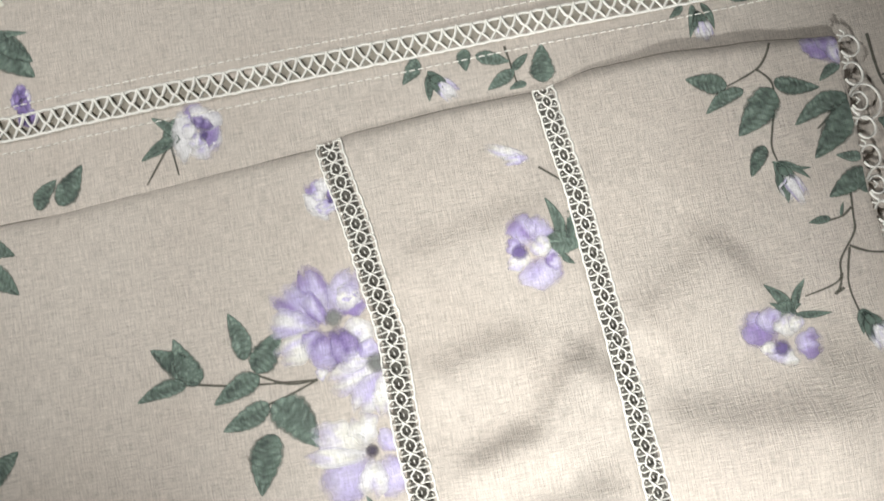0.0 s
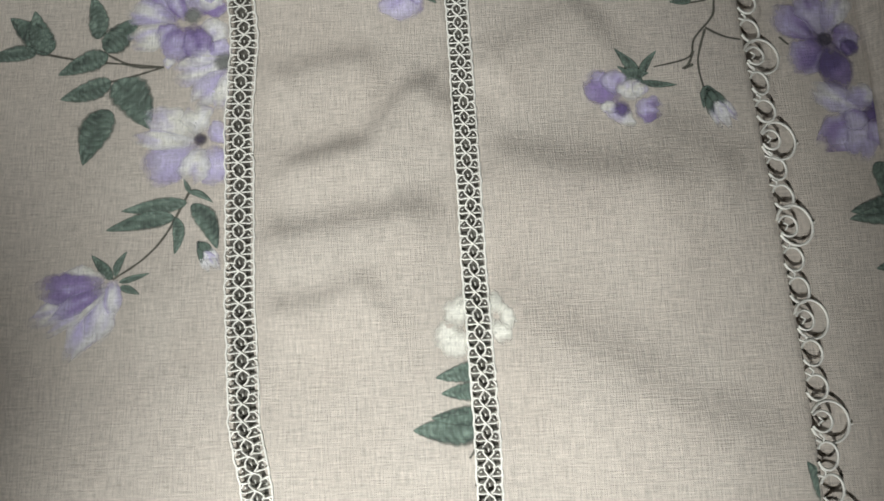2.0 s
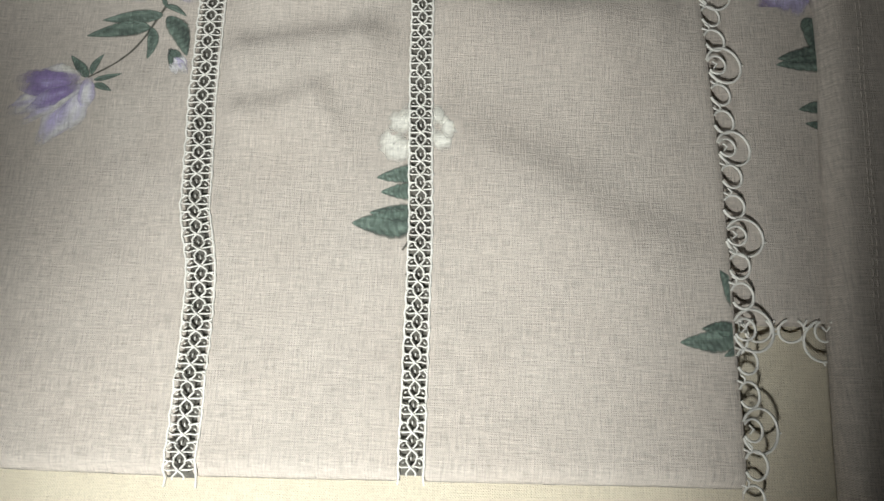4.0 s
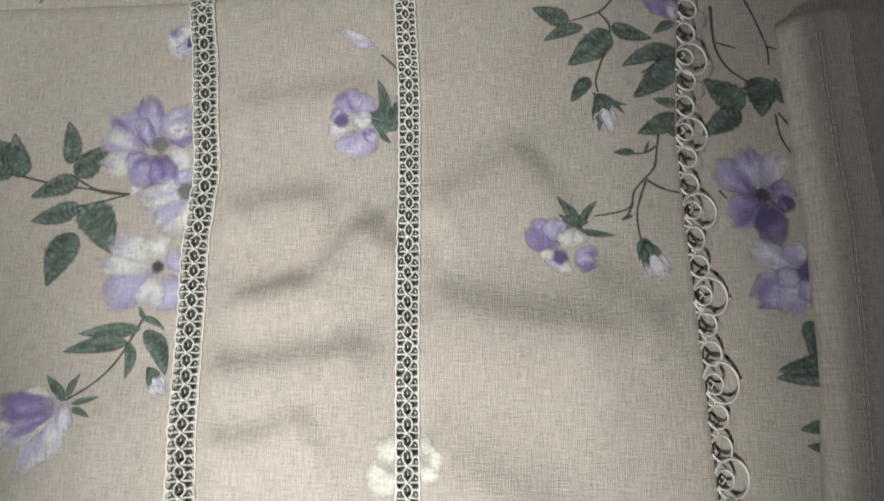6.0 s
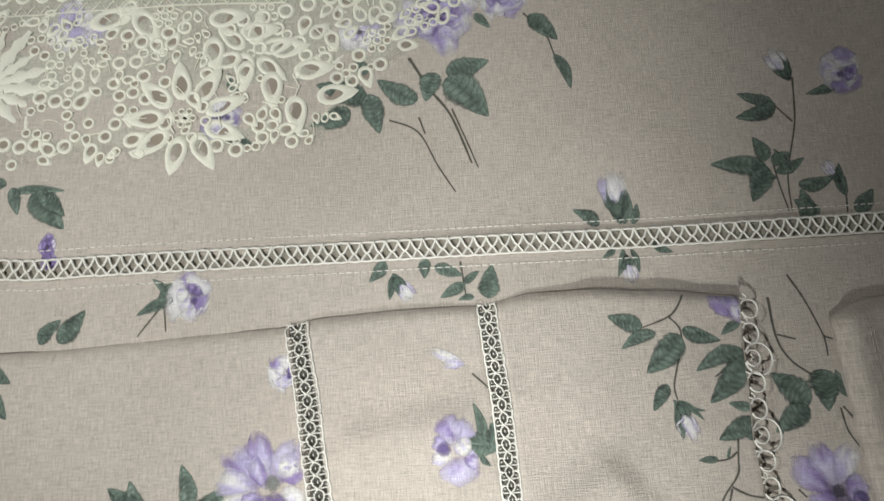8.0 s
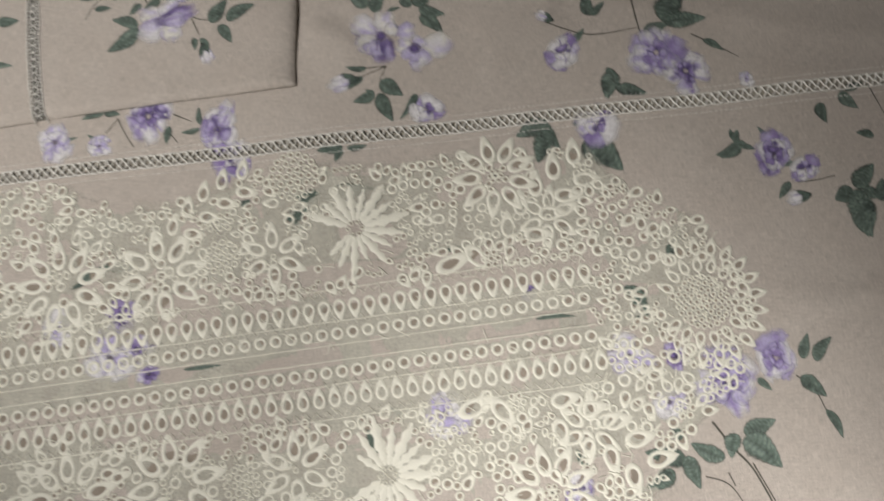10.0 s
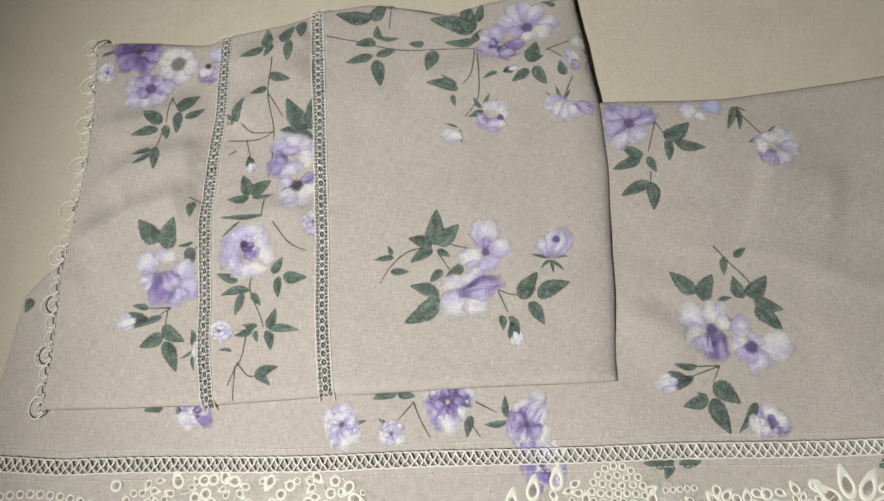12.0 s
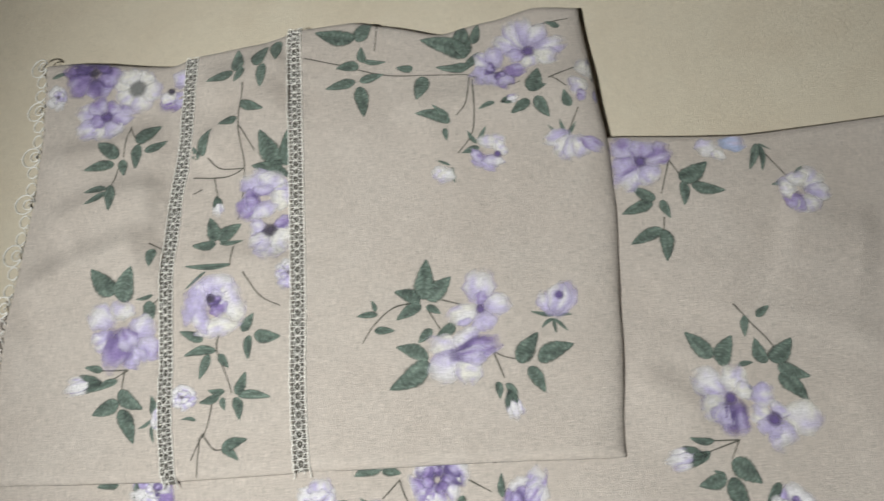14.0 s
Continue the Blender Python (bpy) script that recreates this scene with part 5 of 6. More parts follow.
leaf(SB1, -423.2, 627.4, -411.9, 620.4, 0.45)
leaf(SB1, -463.2, 637.8, -457.7, 654.6, 0.45)
leaf(SB1, -466, 636.5, -468.9, 644.4, 0.7)
stem(SB1, (-459.8, 636.7), (-452.2, 629.3), (-439.3, 628.8))
stem(SB1, (-468.4, 625.5), (-449.5, 624.2), (-438.7, 628.8))
stem(SB1, (-456.2, 624.4), (-454, 613.2))
bud(SB1, -454.7, 613.3, -452.6, 600.2)
stem(SB1, (-462.8, 617.7), (-468.1, 615.2))
bloom(SB1, [(-427.8, 611.2, -434, 626.3, 21.1, "lw"), (-426.1, 611.1, -419, 624.4, 19.3, "lw"), (-424.3, 610.9, -411.8, 608.8, 16.7, "ww"), (-429.6, 609.5, -440.9, 599.6, 14.9, "lv"), (-429.6, 609.5, -439.2, 608.6, 12.3, "vd"), (-429.6, 607.7, -426.1, 598.3, 15.8, "lw"), (-428.7, 610.4, -427.8, 617.7, 12.3, "vl")])
bloom(SB1, [(-424.4, 590, -423.6, 574.1, 17.3, "ww"), (-424.4, 590.9, -413.3, 581.1, 15.6, "ww"), (-425.3, 591, -435.6, 591.9, 13, "lw"), (-423.5, 591.7, -412.3, 596.1, 7.8, "vd"), (-425.3, 590.1, -433, 583.7, 7.8, "vd"), (-424.4, 589.1, -433, 579.3, 12.1, "ww")], [(-424.4, 590.6, 3.8, "d")])
leaf(SB1, -454, 586.3, -458.2, 600.7, 0.65)
leaf(SB1, -454, 584.9, -467.7, 584.7, 0.5)
leaf(SB1, -452.4, 586.2, -440.3, 595.6, 0.65)
stem(SB1, (-444.2, 583), (-445.8, 570.6))
leaf(SB1, -452.4, 584.8, -438.7, 585.7, 0.25)
bloom(SB1, [(-452.9, 549.5, -439.5, 554.3, 23.6, "ww"), (-453.8, 552.9, -456.6, 566.5, 22, "lw"), (-457.1, 549, -470.7, 554.4, 22, "ll"), (-453.7, 544.5, -451.8, 533.6, 21.9, "ww"), (-457.9, 546.5, -466.1, 541.4, 16, "lw"), (-457.1, 549.8, -447.9, 554.1, 12.7, "lw"), (-454.7, 554.7, -450.3, 545.1, 10.2, "vv"), (-455.4, 548.9, -453.9, 556.3, 8.5, "vd")], [(-456.4, 554, 2.4, "d")])
leaf(SB1, -445.1, 571.9, -472.3, 573.4, 0.15)
leaf(SB1, -458.6, 569, -471.2, 560, 0.15)
stem(SB1, (-438.7, 567.3), (-429.3, 553.4), (-418.7, 547.4))
leaf(SB1, -439.4, 535, -433.1, 544.6, 0.6)
leaf(SB1, -433.2, 532.9, -418.7, 530.9, 0.6)
leaf(SB1, -435.6, 532.8, -436.3, 519.9, 0.45)
stem(SB1, (-451.8, 534.4), (-452.9, 526), (-446.9, 510.4), (-444.8, 503.3))
leaf(SB1, -460.4, 531.9, -473.1, 537.6, 0.45)
leaf(SB1, -453.2, 526, -470.8, 524.3, 0.35)
leaf(SB1, -457.2, 524.5, -462.2, 511.5, 0.45)
leaf(SB1, -451.7, 524.1, -446.4, 516.3, 0.55)
leaf(SB1, -442.4, 502.3, -437.5, 513.9, 0.55)
leaf(SB1, -441.8, 502.2, -423.8, 499.8, 0.32)
leaf(SB1, -443, 501.2, -440.6, 489.3, 0.55)
leaf(SB1, -448.4, 504.5, -457.5, 505.7, 0.5)
leaf(SB1, -450.8, 502.9, -462.2, 499.6, 0.45)
leaf(SB1, -449.6, 501.6, -448.3, 494.8, 0.6)
stem(SB1, (-453.9, 504.9), (-457.2, 488.2), (-460, 482.1))
stem(SB1, (-460.1, 484.1), (-453.5, 476), (-447.6, 476.2))
leaf(SB1, -449.6, 476.3, -436.1, 479.9, 0.5)
leaf(SB1, -449.6, 475.8, -440.5, 469.6, 0.45)
stem(SB1, (-460.1, 483.3), (-465.7, 471.3))
stem(SB1, (-461.2, 482.2), (-462.5, 462.8))
leaf(SB1, -463.2, 490.9, -471.3, 492.1, 0.3)
flower(SB1, -471.1, 503.2, 7.3, "white")
flower(SB1, -413.9, 565.3, 8.3, "white", 1)

# rose vine over the upper sleeve
leaf(SB2, -371.7, 707.6, -396.6, 713.7, 0.5)
leaf(SB2, -371.1, 705, -361.3, 719.5, 0.65)
leaf(SB2, -370, 688.1, -384.1, 687.9, 0.6)
leaf(SB2, -367.7, 690.4, -368.5, 701.3, 0.6)
leaf(SB2, -368.3, 692.1, -353.7, 689.8, 0.3)
leaf(SB2, -372.6, 678.6, -391, 674.7, 0.42)
leaf(SB2, -370.5, 678.3, -355.6, 681.7, 0.45)
leaf(SB2, -370.7, 675.1, -368.5, 654.2, 0.5)
stem(SB2, (-402.9, 696.5), (-382.5, 690.2), (-355, 680.9), (-330.8, 678), (-306.8, 676))
stem(SB2, (-306.8, 676), (-287.4, 666), (-276.3, 667.3))
stem(SB2, (-357.8, 717.8), (-360.5, 698))
leaf(SB2, -338, 683.2, -348.4, 685.1, 0.6)
leaf(SB2, -331.6, 677.3, -337.5, 661.4, 0.65)
leaf(SB2, -304.8, 688.1, -332.8, 702.7, 0.5)
leaf(SB2, -306.1, 688.2, -307, 712.8, 0.55)
leaf(SB2, -303.4, 681.8, -324.8, 682.7, 0.35)
leaf(SB2, -301.1, 696, -297, 710, 0.5)
leaf(SB2, -306.3, 680.8, -298.2, 690.3, 0.5)
bloom(SB2, [(-269.7, 688.5, -288.8, 697, 11.4, "lw"), (-269.6, 689.4, -280.8, 707.9, 11.4, "lw"), (-268.8, 689.4, -269.7, 710.6, 11.4, "lw"), (-268, 689.3, -257.9, 705.2, 11.4, "lw"), (-267.3, 688.3, -247.1, 692.8, 12.2, "lw"), (-268.2, 687.4, -252.7, 681.3, 11.4, "ww"), (-269.9, 686.7, -267.8, 677.3, 11.4, "ww"), (-270.6, 687.7, -281.6, 684.2, 9.7, "vl")], [(-269, 687.9, 3.6, "v")])
bloom(SB2, [(-288.9, 676.6, -300, 688.8, 12.1, "lw"), (-288.9, 676.6, -304.2, 672.7, 12.1, "ll"), (-289, 675.7, -294, 666.3, 12.1, "vl"), (-287.4, 675.6, -282.9, 664.3, 11.3, "lv"), (-286.5, 676.4, -271.6, 674.9, 10.5, "vl"), (-288.8, 677.5, -290.5, 693.4, 12.1, "lw"), (-289.7, 676.7, -295.2, 679.1, 9.7, "vd"), (-288.2, 676.2, -286.3, 670.9, 8.1, "vd")])
leaf(SB2, -271.2, 660.4, -264.8, 675.8, 0.75)
leaf(SB2, -271.9, 655, -283.7, 647.6, 0.55)
leaf(SB2, -268.3, 657, -261.5, 643.9, 0.65)
leaf(SB2, -272.7, 661.4, -261.1, 664.2, 0.4)
stem(SB2, (-305.3, 674.2), (-308.9, 657.1), (-315.2, 649.1))
stem(SB2, (-303.8, 672.5), (-305.7, 641.3), (-315.7, 626.4))
leaf(SB2, -318.6, 645.6, -338.9, 652.9, 0.42)
leaf(SB2, -319.2, 649.5, -328.6, 657.4, 0.35)
leaf(SB2, -322.3, 642.1, -321.5, 634.4, 0.55)
bloom(SB2, [(-296.3, 627.3, -296.2, 636.3, 15.6, "ww"), (-295.6, 626.4, -288.3, 629.1, 10.9, "ww"), (-298.9, 624.1, -303.6, 615.7, 14.8, "vl"), (-301.9, 625.3, -308.1, 622.5, 9.3, "vl"), (-295.7, 624.7, -296.5, 617.2, 10.9, "lw")], [(-293.5, 624.1, 2.2, "v")])
leaf(SB2, -303.3, 630.4, -298.6, 641.4, 0.3)
leaf(SB2, -303.4, 629, -313.7, 626.2, 0.45)
leaf(SB2, -304.5, 631.3, -309.5, 639.7, 0.35)
bloom(SB2, [(-322.8, 618.8, -329.6, 611.1, 10.9, "ww"), (-322, 618.7, -323.5, 609.7, 9.3, "ww")])
leaf(SB2, -319.8, 618.3, -318.9, 608.4, 0.3)
leaf(SB2, -321, 619.5, -328.6, 623.1, 0.25)
leaf(SB2, -292.2, 655.4, -302.1, 651.7, 0.35)
bud(SB2, -288.8, 655.1, -277.6, 657.9)
stem(SB2, (-259.8, 668), (-237.9, 677.1), (-227.5, 685.9))
stem(SB2, (-258, 668.7), (-249.9, 662.3))
bloom(SB2, [(-235.1, 667.7, -237.4, 680.3, 14.3, "ww"), (-236.4, 664.2, -248.5, 661, 11.9, "ww"), (-234.6, 665.9, -228.2, 677, 12.7, "ww"), (-235.2, 656.1, -229.7, 655.6, 9.5, "vl"), (-238.4, 655.5, -244.6, 657, 7.9, "lv")], [(-231.8, 666.1, 2.5, "d")])
leaf(SB2, -249.3, 649.3, -251.6, 660.1, 0.65)
bloom(SB2, [(-250.2, 633.2, -265.6, 628.6, 10.9, "lw"), (-249.5, 632.2, -259.8, 619.3, 12.4, "ww"), (-249.5, 632.2, -250.8, 617.1, 12.4, "lw"), (-248, 632.1, -243.5, 619, 10.9, "ww"), (-246.6, 630.3, -234.1, 622.3, 8.5, "vl")])
leaf(SB2, -254, 630.7, -263.2, 639.5, 0.2)
leaf(SB2, -254, 630.7, -256, 642.6, 0.25)
leaf(SB2, -252.8, 631.7, -246.8, 640.2, 0.25)
leaf(SB2, -254, 630.7, -245.3, 629.5, 0.3)
stem(SB2, (-251.8, 634.2), (-244.4, 648.8))
leaf(SB2, -248.2, 703.1, -256.7, 707.4, 0.5)
stem(SB2, (-264.8, 704.9), (-242.4, 708.5))
leaf(SB2, -341.5, 543.8, -338.5, 566.4, 0.55)
leaf(SB2, -340, 543.7, -325.8, 555.5, 0.65)
leaf(SB2, -343.2, 542.7, -357.1, 549.6, 0.6)
leaf(SB2, -342.7, 541.4, -356.8, 534.2, 0.5)
leaf(SB2, -340.3, 540.5, -332.5, 535.5, 0.55)
stem(SB2, (-343.2, 542.7), (-357.2, 541.2), (-368.5, 532.6), (-375.3, 523.2))
leaf(SB2, -366.3, 538.1, -378, 537.8, 0.38)
leaf(SB2, -368.8, 529.5, -357.5, 528.7, 0.45)
leaf(SB2, -367.5, 539.5, -369.5, 546, 0.5)
stem(SB2, (-340.4, 539.9), (-333.7, 527.5))
leaf(SB2, -337.9, 527.8, -345.8, 521, 0.6)
leaf(SB2, -325.6, 529.3, -336.5, 523.4, 0.6)
stem(SB2, (-331.5, 543), (-321.4, 539.7))
bloom(SB2, [(-312, 537.4, -310.7, 557.2, 16.9, "lw"), (-311.6, 537.4, -295.8, 539.5, 11.5, "lw"), (-311, 536.7, -328.6, 532.7, 12.1, "ww"), (-311.7, 536, -308.7, 525, 12.1, "ll"), (-312.2, 538.1, -310, 546.2, 6.8, "vl")], [(-311.7, 536.4, 2.4, "v")])
bloom(SB2, [(-319.6, 515.9, -339.5, 520.8, 12.6, "ww"), (-322.4, 514.8, -339.2, 503.1, 16.6, "lw"), (-319.8, 513.3, -321.2, 498.4, 14.6, "ww"), (-318.1, 517.1, -322.7, 526.1, 14.6, "lw"), (-330.5, 512.8, -303.3, 518.5, 11.9, "vd"), (-326.5, 512.5, -310.6, 512.5, 9.3, "vl"), (-319.9, 527.9, -320.8, 532, 8.1, "ll")])
leaf(SB2, -340.9, 512.2, -357.9, 520.1, 0.5)
leaf(SB2, -341, 511.6, -362.6, 498.3, 0.5)
leaf(SB2, -340.2, 510.3, -338.9, 505.4, 0.5)
bloom(SB2, [(-274, 529.5, -275.6, 543.3, 12, "lw"), (-274, 529.5, -260.5, 544.8, 12, "ll"), (-273.9, 530.2, -265.8, 545.9, 12, "lw")], [(-269.2, 540.7, 2.4, "v")])
leaf(SB2, -273.3, 529.9, -285.5, 533.1, 0.22)
leaf(SB2, -273.6, 528.4, -280.6, 523.7, 0.3)
leaf(SB2, -273, 529.9, -263.5, 529.5, 0.3)
leaf(SB2, -273.3, 528.4, -266.7, 521.1, 0.25)
leaf(SB2, -273.6, 528.4, -273.1, 520.1, 0.3)
leaf(SB2, -294.6, 506.9, -282.6, 522, 0.6)
leaf(SB2, -284.3, 507.3, -264.6, 514.3, 0.55)
leaf(SB2, -289.1, 504.7, -282.2, 490.8, 0.6)
stem(SB2, (-307, 514.1), (-301.5, 510.7), (-294.1, 508.7))
stem(SB2, (-307, 513.8), (-302.4, 499.8))
leaf(SB2, -306.1, 498.3, -305.8, 489.6, 0.6)
bud(SB2, -301.4, 493.9, -297.1, 477.7)
leaf(SB2, -301.8, 497.4, -297.3, 486.1, 0.45)

# prints between sleeve and upper band
leaf(SH, -369.1, 460.5, -383.2, 457.5, 0.6)
leaf(SH, -369.1, 459.4, -358.9, 457, 0.6)
stem(SH, (-360.3, 454.4), (-357.6, 445.6), (-352.3, 434.1))
stem(SH, (-360.3, 453.8), (-369, 445.8))
flower(SH, -341.2, 452.6, 15.4, "violetw")
stem(SH, (-334.1, 452.1), (-329.6, 441.1), (-324.4, 432.4))
stem(SH, (-325.6, 451.6), (-314.4, 444.9))
flower(SH, -298.6, 437, 15.6, "mumw")
leaf(SH, -309.2, 441.9, -308.7, 453.7, 0.4)
leaf(SH, -309.5, 439.3, -322, 439, 0.35)
flower(SH, -401.1, 445.1, 11.5, "white", 2)
leaf(SH, -396, 444.8, -386.7, 446.3, 0.3)
leaf(SH, -396.4, 442.7, -389.4, 439.6, 0.3)
flower(SH, -373.8, 438.1, 7.4, "white")
leaf(SH, -371.6, 441.6, -380.9, 447.1, 0.3)
leaf(SH, -328.7, 444.3, -332, 432.8, 0.5)
leaf(SH, -504.4, 463.2, -515.7, 461.7, 0.7)
flower(SH, -486.6, 457.9, 9.5, "pansy", 2)
leaf(SH, -495.5, 462.6, -496.7, 453.9, 0.4)

# spray beside the folded sleeve
leaf(SH, -193.8, 501.7, -205.5, 516.2, 0.6)
leaf(SH, -190.2, 496.9, -181.7, 512.5, 0.65)
leaf(SH, -181.6, 496.6, -173.1, 497.7, 0.4)
leaf(SH, -167, 496.7, -170.5, 510.2, 0.65)
leaf(SH, -164.9, 498, -151.4, 508.7, 0.7)
leaf(SH, -161.6, 495.1, -145.6, 488.4, 0.55)
leaf(SH, -161.3, 491, -149, 476.5, 0.6)
leaf(SH, -180.6, 488.9, -173.8, 479.7, 0.45)
stem(SH, (-178.3, 528.7), (-171.5, 518.8), (-162.2, 505.9), (-162.4, 496.4))
leaf(SH, -167.9, 521, -160, 526.3, 0.55)
leaf(SH, -173.3, 522.1, -175, 510.8, 0.45)
bloom(SH, [(-187.9, 481.4, -204.9, 494, 15.7, "lw"), (-186.8, 482.3, -183.8, 497, 14.8, "ww"), (-190.1, 479.8, -205.1, 475.4, 12.9, "ww"), (-187, 481.4, -187.9, 462.7, 15.7, "vd"), (-190.3, 478.9, -196.2, 468.4, 12, "ll"), (-179.3, 481.7, -166.3, 480.7, 12, "lw"), (-185.7, 483.1, -176.7, 485.2, 9.3, "ww")], [(-188, 480.9, 3, "v")])
bloom(SH, [(-168, 468.9, -179.2, 473.4, 10.9, "ww"), (-166.8, 469.7, -144.1, 467.1, 17.3, "ww"), (-168, 468.9, -163.6, 455.2, 15.5, "lw"), (-168.7, 469.9, -173.4, 461.2, 12.8, "ll"), (-167.6, 470.7, -162.7, 475.8, 11, "lw")], [(-168.3, 468.9, 3.6, "v")])
bud(SH, -204.8, 454.5, -226.8, 452.7)
leaf(SH, -200.2, 460.8, -213.1, 463.3, 0.35)
leaf(SH, -203.1, 455.5, -215.7, 452, 0.45)
stem(SH, (-187.4, 460.2), (-201.8, 460.9))
stem(SH, (-187.4, 460.2), (-204.2, 455.6))
stem(SH, (-188, 459.9), (-192.9, 451.5))
leaf(SH, -197.2, 443.2, -211.8, 440, 0.6)
leaf(SH, -193, 451, -180.1, 439, 0.7)
leaf(SH, -195, 443.1, -188.6, 423.4, 0.55)
leaf(SH, -197.5, 444.3, -203, 446.8, 0.5)
leaf(SH, -171.4, 438.9, -180.9, 426, 0.4)
flower(SH, -167.7, 427.8, 10.1, "pansy", 2)
leaf(SH, -173.9, 433.8, -184.2, 423.7, 0.3)

# sprays at the side edge of the shirt
bloom(SH, [(-212.9, 613.9, -225.6, 627.7, 15.5, "lv"), (-213.1, 612.7, -226.7, 599.4, 15.5, "lw"), (-213.1, 612.7, -206.6, 600.9, 14.4, "lw"), (-212.7, 615, -195.1, 619.1, 14.4, "lv"), (-212.7, 615, -209.7, 626.9, 14.4, "vl"), (-213.9, 614, -229.2, 610.8, 12.4, "vl")], [(-212.9, 613.9, 3.3, "v")])
leaf(SH, -208.4, 590.1, -220.5, 599.2, 0.55)
leaf(SH, -210, 588.8, -228.1, 583.5, 0.45)
leaf(SH, -205.2, 589.8, -201.8, 578.8, 0.55)
leaf(SH, -191.5, 599.9, -193.2, 585.1, 0.45)
leaf(SH, -193.3, 600.8, -176, 610.1, 0.65)
leaf(SH, -187.5, 597.4, -169.2, 592, 0.45)
stem(SH, (-196.8, 613.3), (-204.5, 593.3))
stem(SH, (-196.8, 613.3), (-190.4, 599.1))
leaf(SH, -206.8, 573, -225.8, 565.8, 0.42)
leaf(SH, -205.9, 572.9, -207.8, 554.6, 0.5)
stem(SH, (-205.2, 579.9), (-206.6, 572.3))
bloom(SH, [(-168.4, 620.7, -152.2, 619.2, 10.3, "bb"), (-168.5, 620, -180.6, 617.7, 12.4, "ww"), (-166.9, 617.6, -170.3, 611.1, 8.2, "ww")])
leaf(SH, -146.2, 618.9, -153.8, 602.7, 0.32)
leaf(SH, -144.9, 618.7, -138.7, 614.4, 0.2)
leaf(SH, -144.9, 618.7, -147, 601.3, 0.25)
stem(SH, (-145, 615.7), (-132.9, 595.5))
bloom(SH, [(-128.2, 589.3, -116.6, 599.3, 14, "ww"), (-127.4, 588.1, -111.9, 586.3, 11, "lw"), (-127.9, 586, -124.7, 575.3, 13, "ww"), (-129.3, 587.2, -136.4, 577.6, 12, "vv"), (-129.9, 590.6, -140.3, 590.4, 12, "ww"), (-128.9, 590.5, -129, 599.4, 12, "ww")])
leaf(SH, -129.8, 595.2, -143.8, 593, 0.35)
leaf(SH, -130.7, 596.7, -136.7, 588, 0.45)
leaf(SH, -129.5, 596.6, -124, 602.9, 0.4)
leaf(SH, -590, 534.2, -593.1, 525.1, 0.8)


# ---- eyelet embroidery of the yoke ----


def yoke_mid(x):
    return lerp(291.5, 284.0, min(1.0, max(0.0, (x + 430) / 430)))


def eyelet_mesh(kind):
    """A worked eyelet: a raised thread ring, sunk in the middle over a floor coloured as shade; round, or drawn out to
    a drop.
    """
    bm = bmesh.new()
    seg = 12
    rings = []
    prof = ((1.04, 0.0), (0.9, 0.36), (0.68, 0.36), (0.54, 0.02))
    for rad, h in prof:
        row = []
        for k in range(seg):
            a = 2 * math.pi * k / seg
            x, y = rad * math.cos(a), rad * math.sin(a)
            if kind == "drop" and x > 0:
                x *= 1 + 0.75 * rad * max(0, math.cos(a)) ** 3
            row.append(bm.verts.new((x, y, h)))
        rings.append(row)
    for p, q in zip(rings, rings[1:]):
        for k in range(seg):
            bm.faces.new((p[k], p[(k + 1) % seg], q[(k + 1) % seg], q[k]))
    # closed floor; the hole's shade is in its colour
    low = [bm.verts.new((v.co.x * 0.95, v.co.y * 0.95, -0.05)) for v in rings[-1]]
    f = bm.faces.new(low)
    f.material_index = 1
    return mesh_of("eyelet", bm, M_IVORY, M_HOLE_SHADE)


def satin_mesh():
    """A solid satin-stitched petal with a notch of threads along it."""
    bm = bmesh.new()
    rows = []
    for j in range(8):
        s = j / 7
        half = 0.075 * math.sin(math.pi * (0.08 + 0.84 * s)) ** 0.8 * (1 + 0.8 * (j % 2))
        rows.append([bm.verts.new((s, q * half, 0.05 * (1 - q * q) * math.sin(math.pi * s))) for q in (-1, -0.5, 0, 0.5, 1)])
    for p, q in zip(rows, rows[1:]):
        for k in range(4):
            bm.faces.new((p[k], p[k + 1], q[k + 1], q[k]))
    return mesh_of("satin_petal", bm, M_IVORY)


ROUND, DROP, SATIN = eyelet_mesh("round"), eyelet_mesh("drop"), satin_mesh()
yoke_rng = random.Random(12)
stitched = []  # mesh, x, y, angle, size, stretch
taken = collections.defaultdict(list)  # by squares of 12 mm


def put(mesh, x, y, ang=0.0, size=3.0, stretch=1.0, keep=0.8):
    stitched.append((mesh, x, y, ang, size, stretch))
    claim(x, y, size * keep)


def claim(x, y, r):
    reach = r + 4
    for i in range(int((x - reach) // 12), int((x + reach) // 12) + 1):
        for j in range(int((y - reach) // 12), int((y + reach) // 12) + 1):
            taken[i, j].append((x, y, r))


def free(x, y, size):
    return all((x - a) ** 2 + (y - b) ** 2 > (size + s) ** 2 for a, b, s in taken[int(x // 12), int(y // 12)])


# straight rows beside the front slit
for side in (-1, 1):
    x = -476.0
    while x < -92:
        put(ROUND, x, yoke_mid(x) + side * 11, 0, 3.8)
        put(DROP, x + 3, yoke_mid(x) + side * 26.5, -side * math.pi / 2, 3.8, 1.2)
        x += 9.1


def rosette(cx, cy, n, rad, size, hub=2.6, turn=0.0, stretch=1.5):
    put(ROUND, cx, cy, 0, hub)
    for k in range(n):
        a = turn + 2 * math.pi * k / n
        put(DROP, cx + rad * math.cos(a), cy + rad * math.sin(a), a, size, stretch)


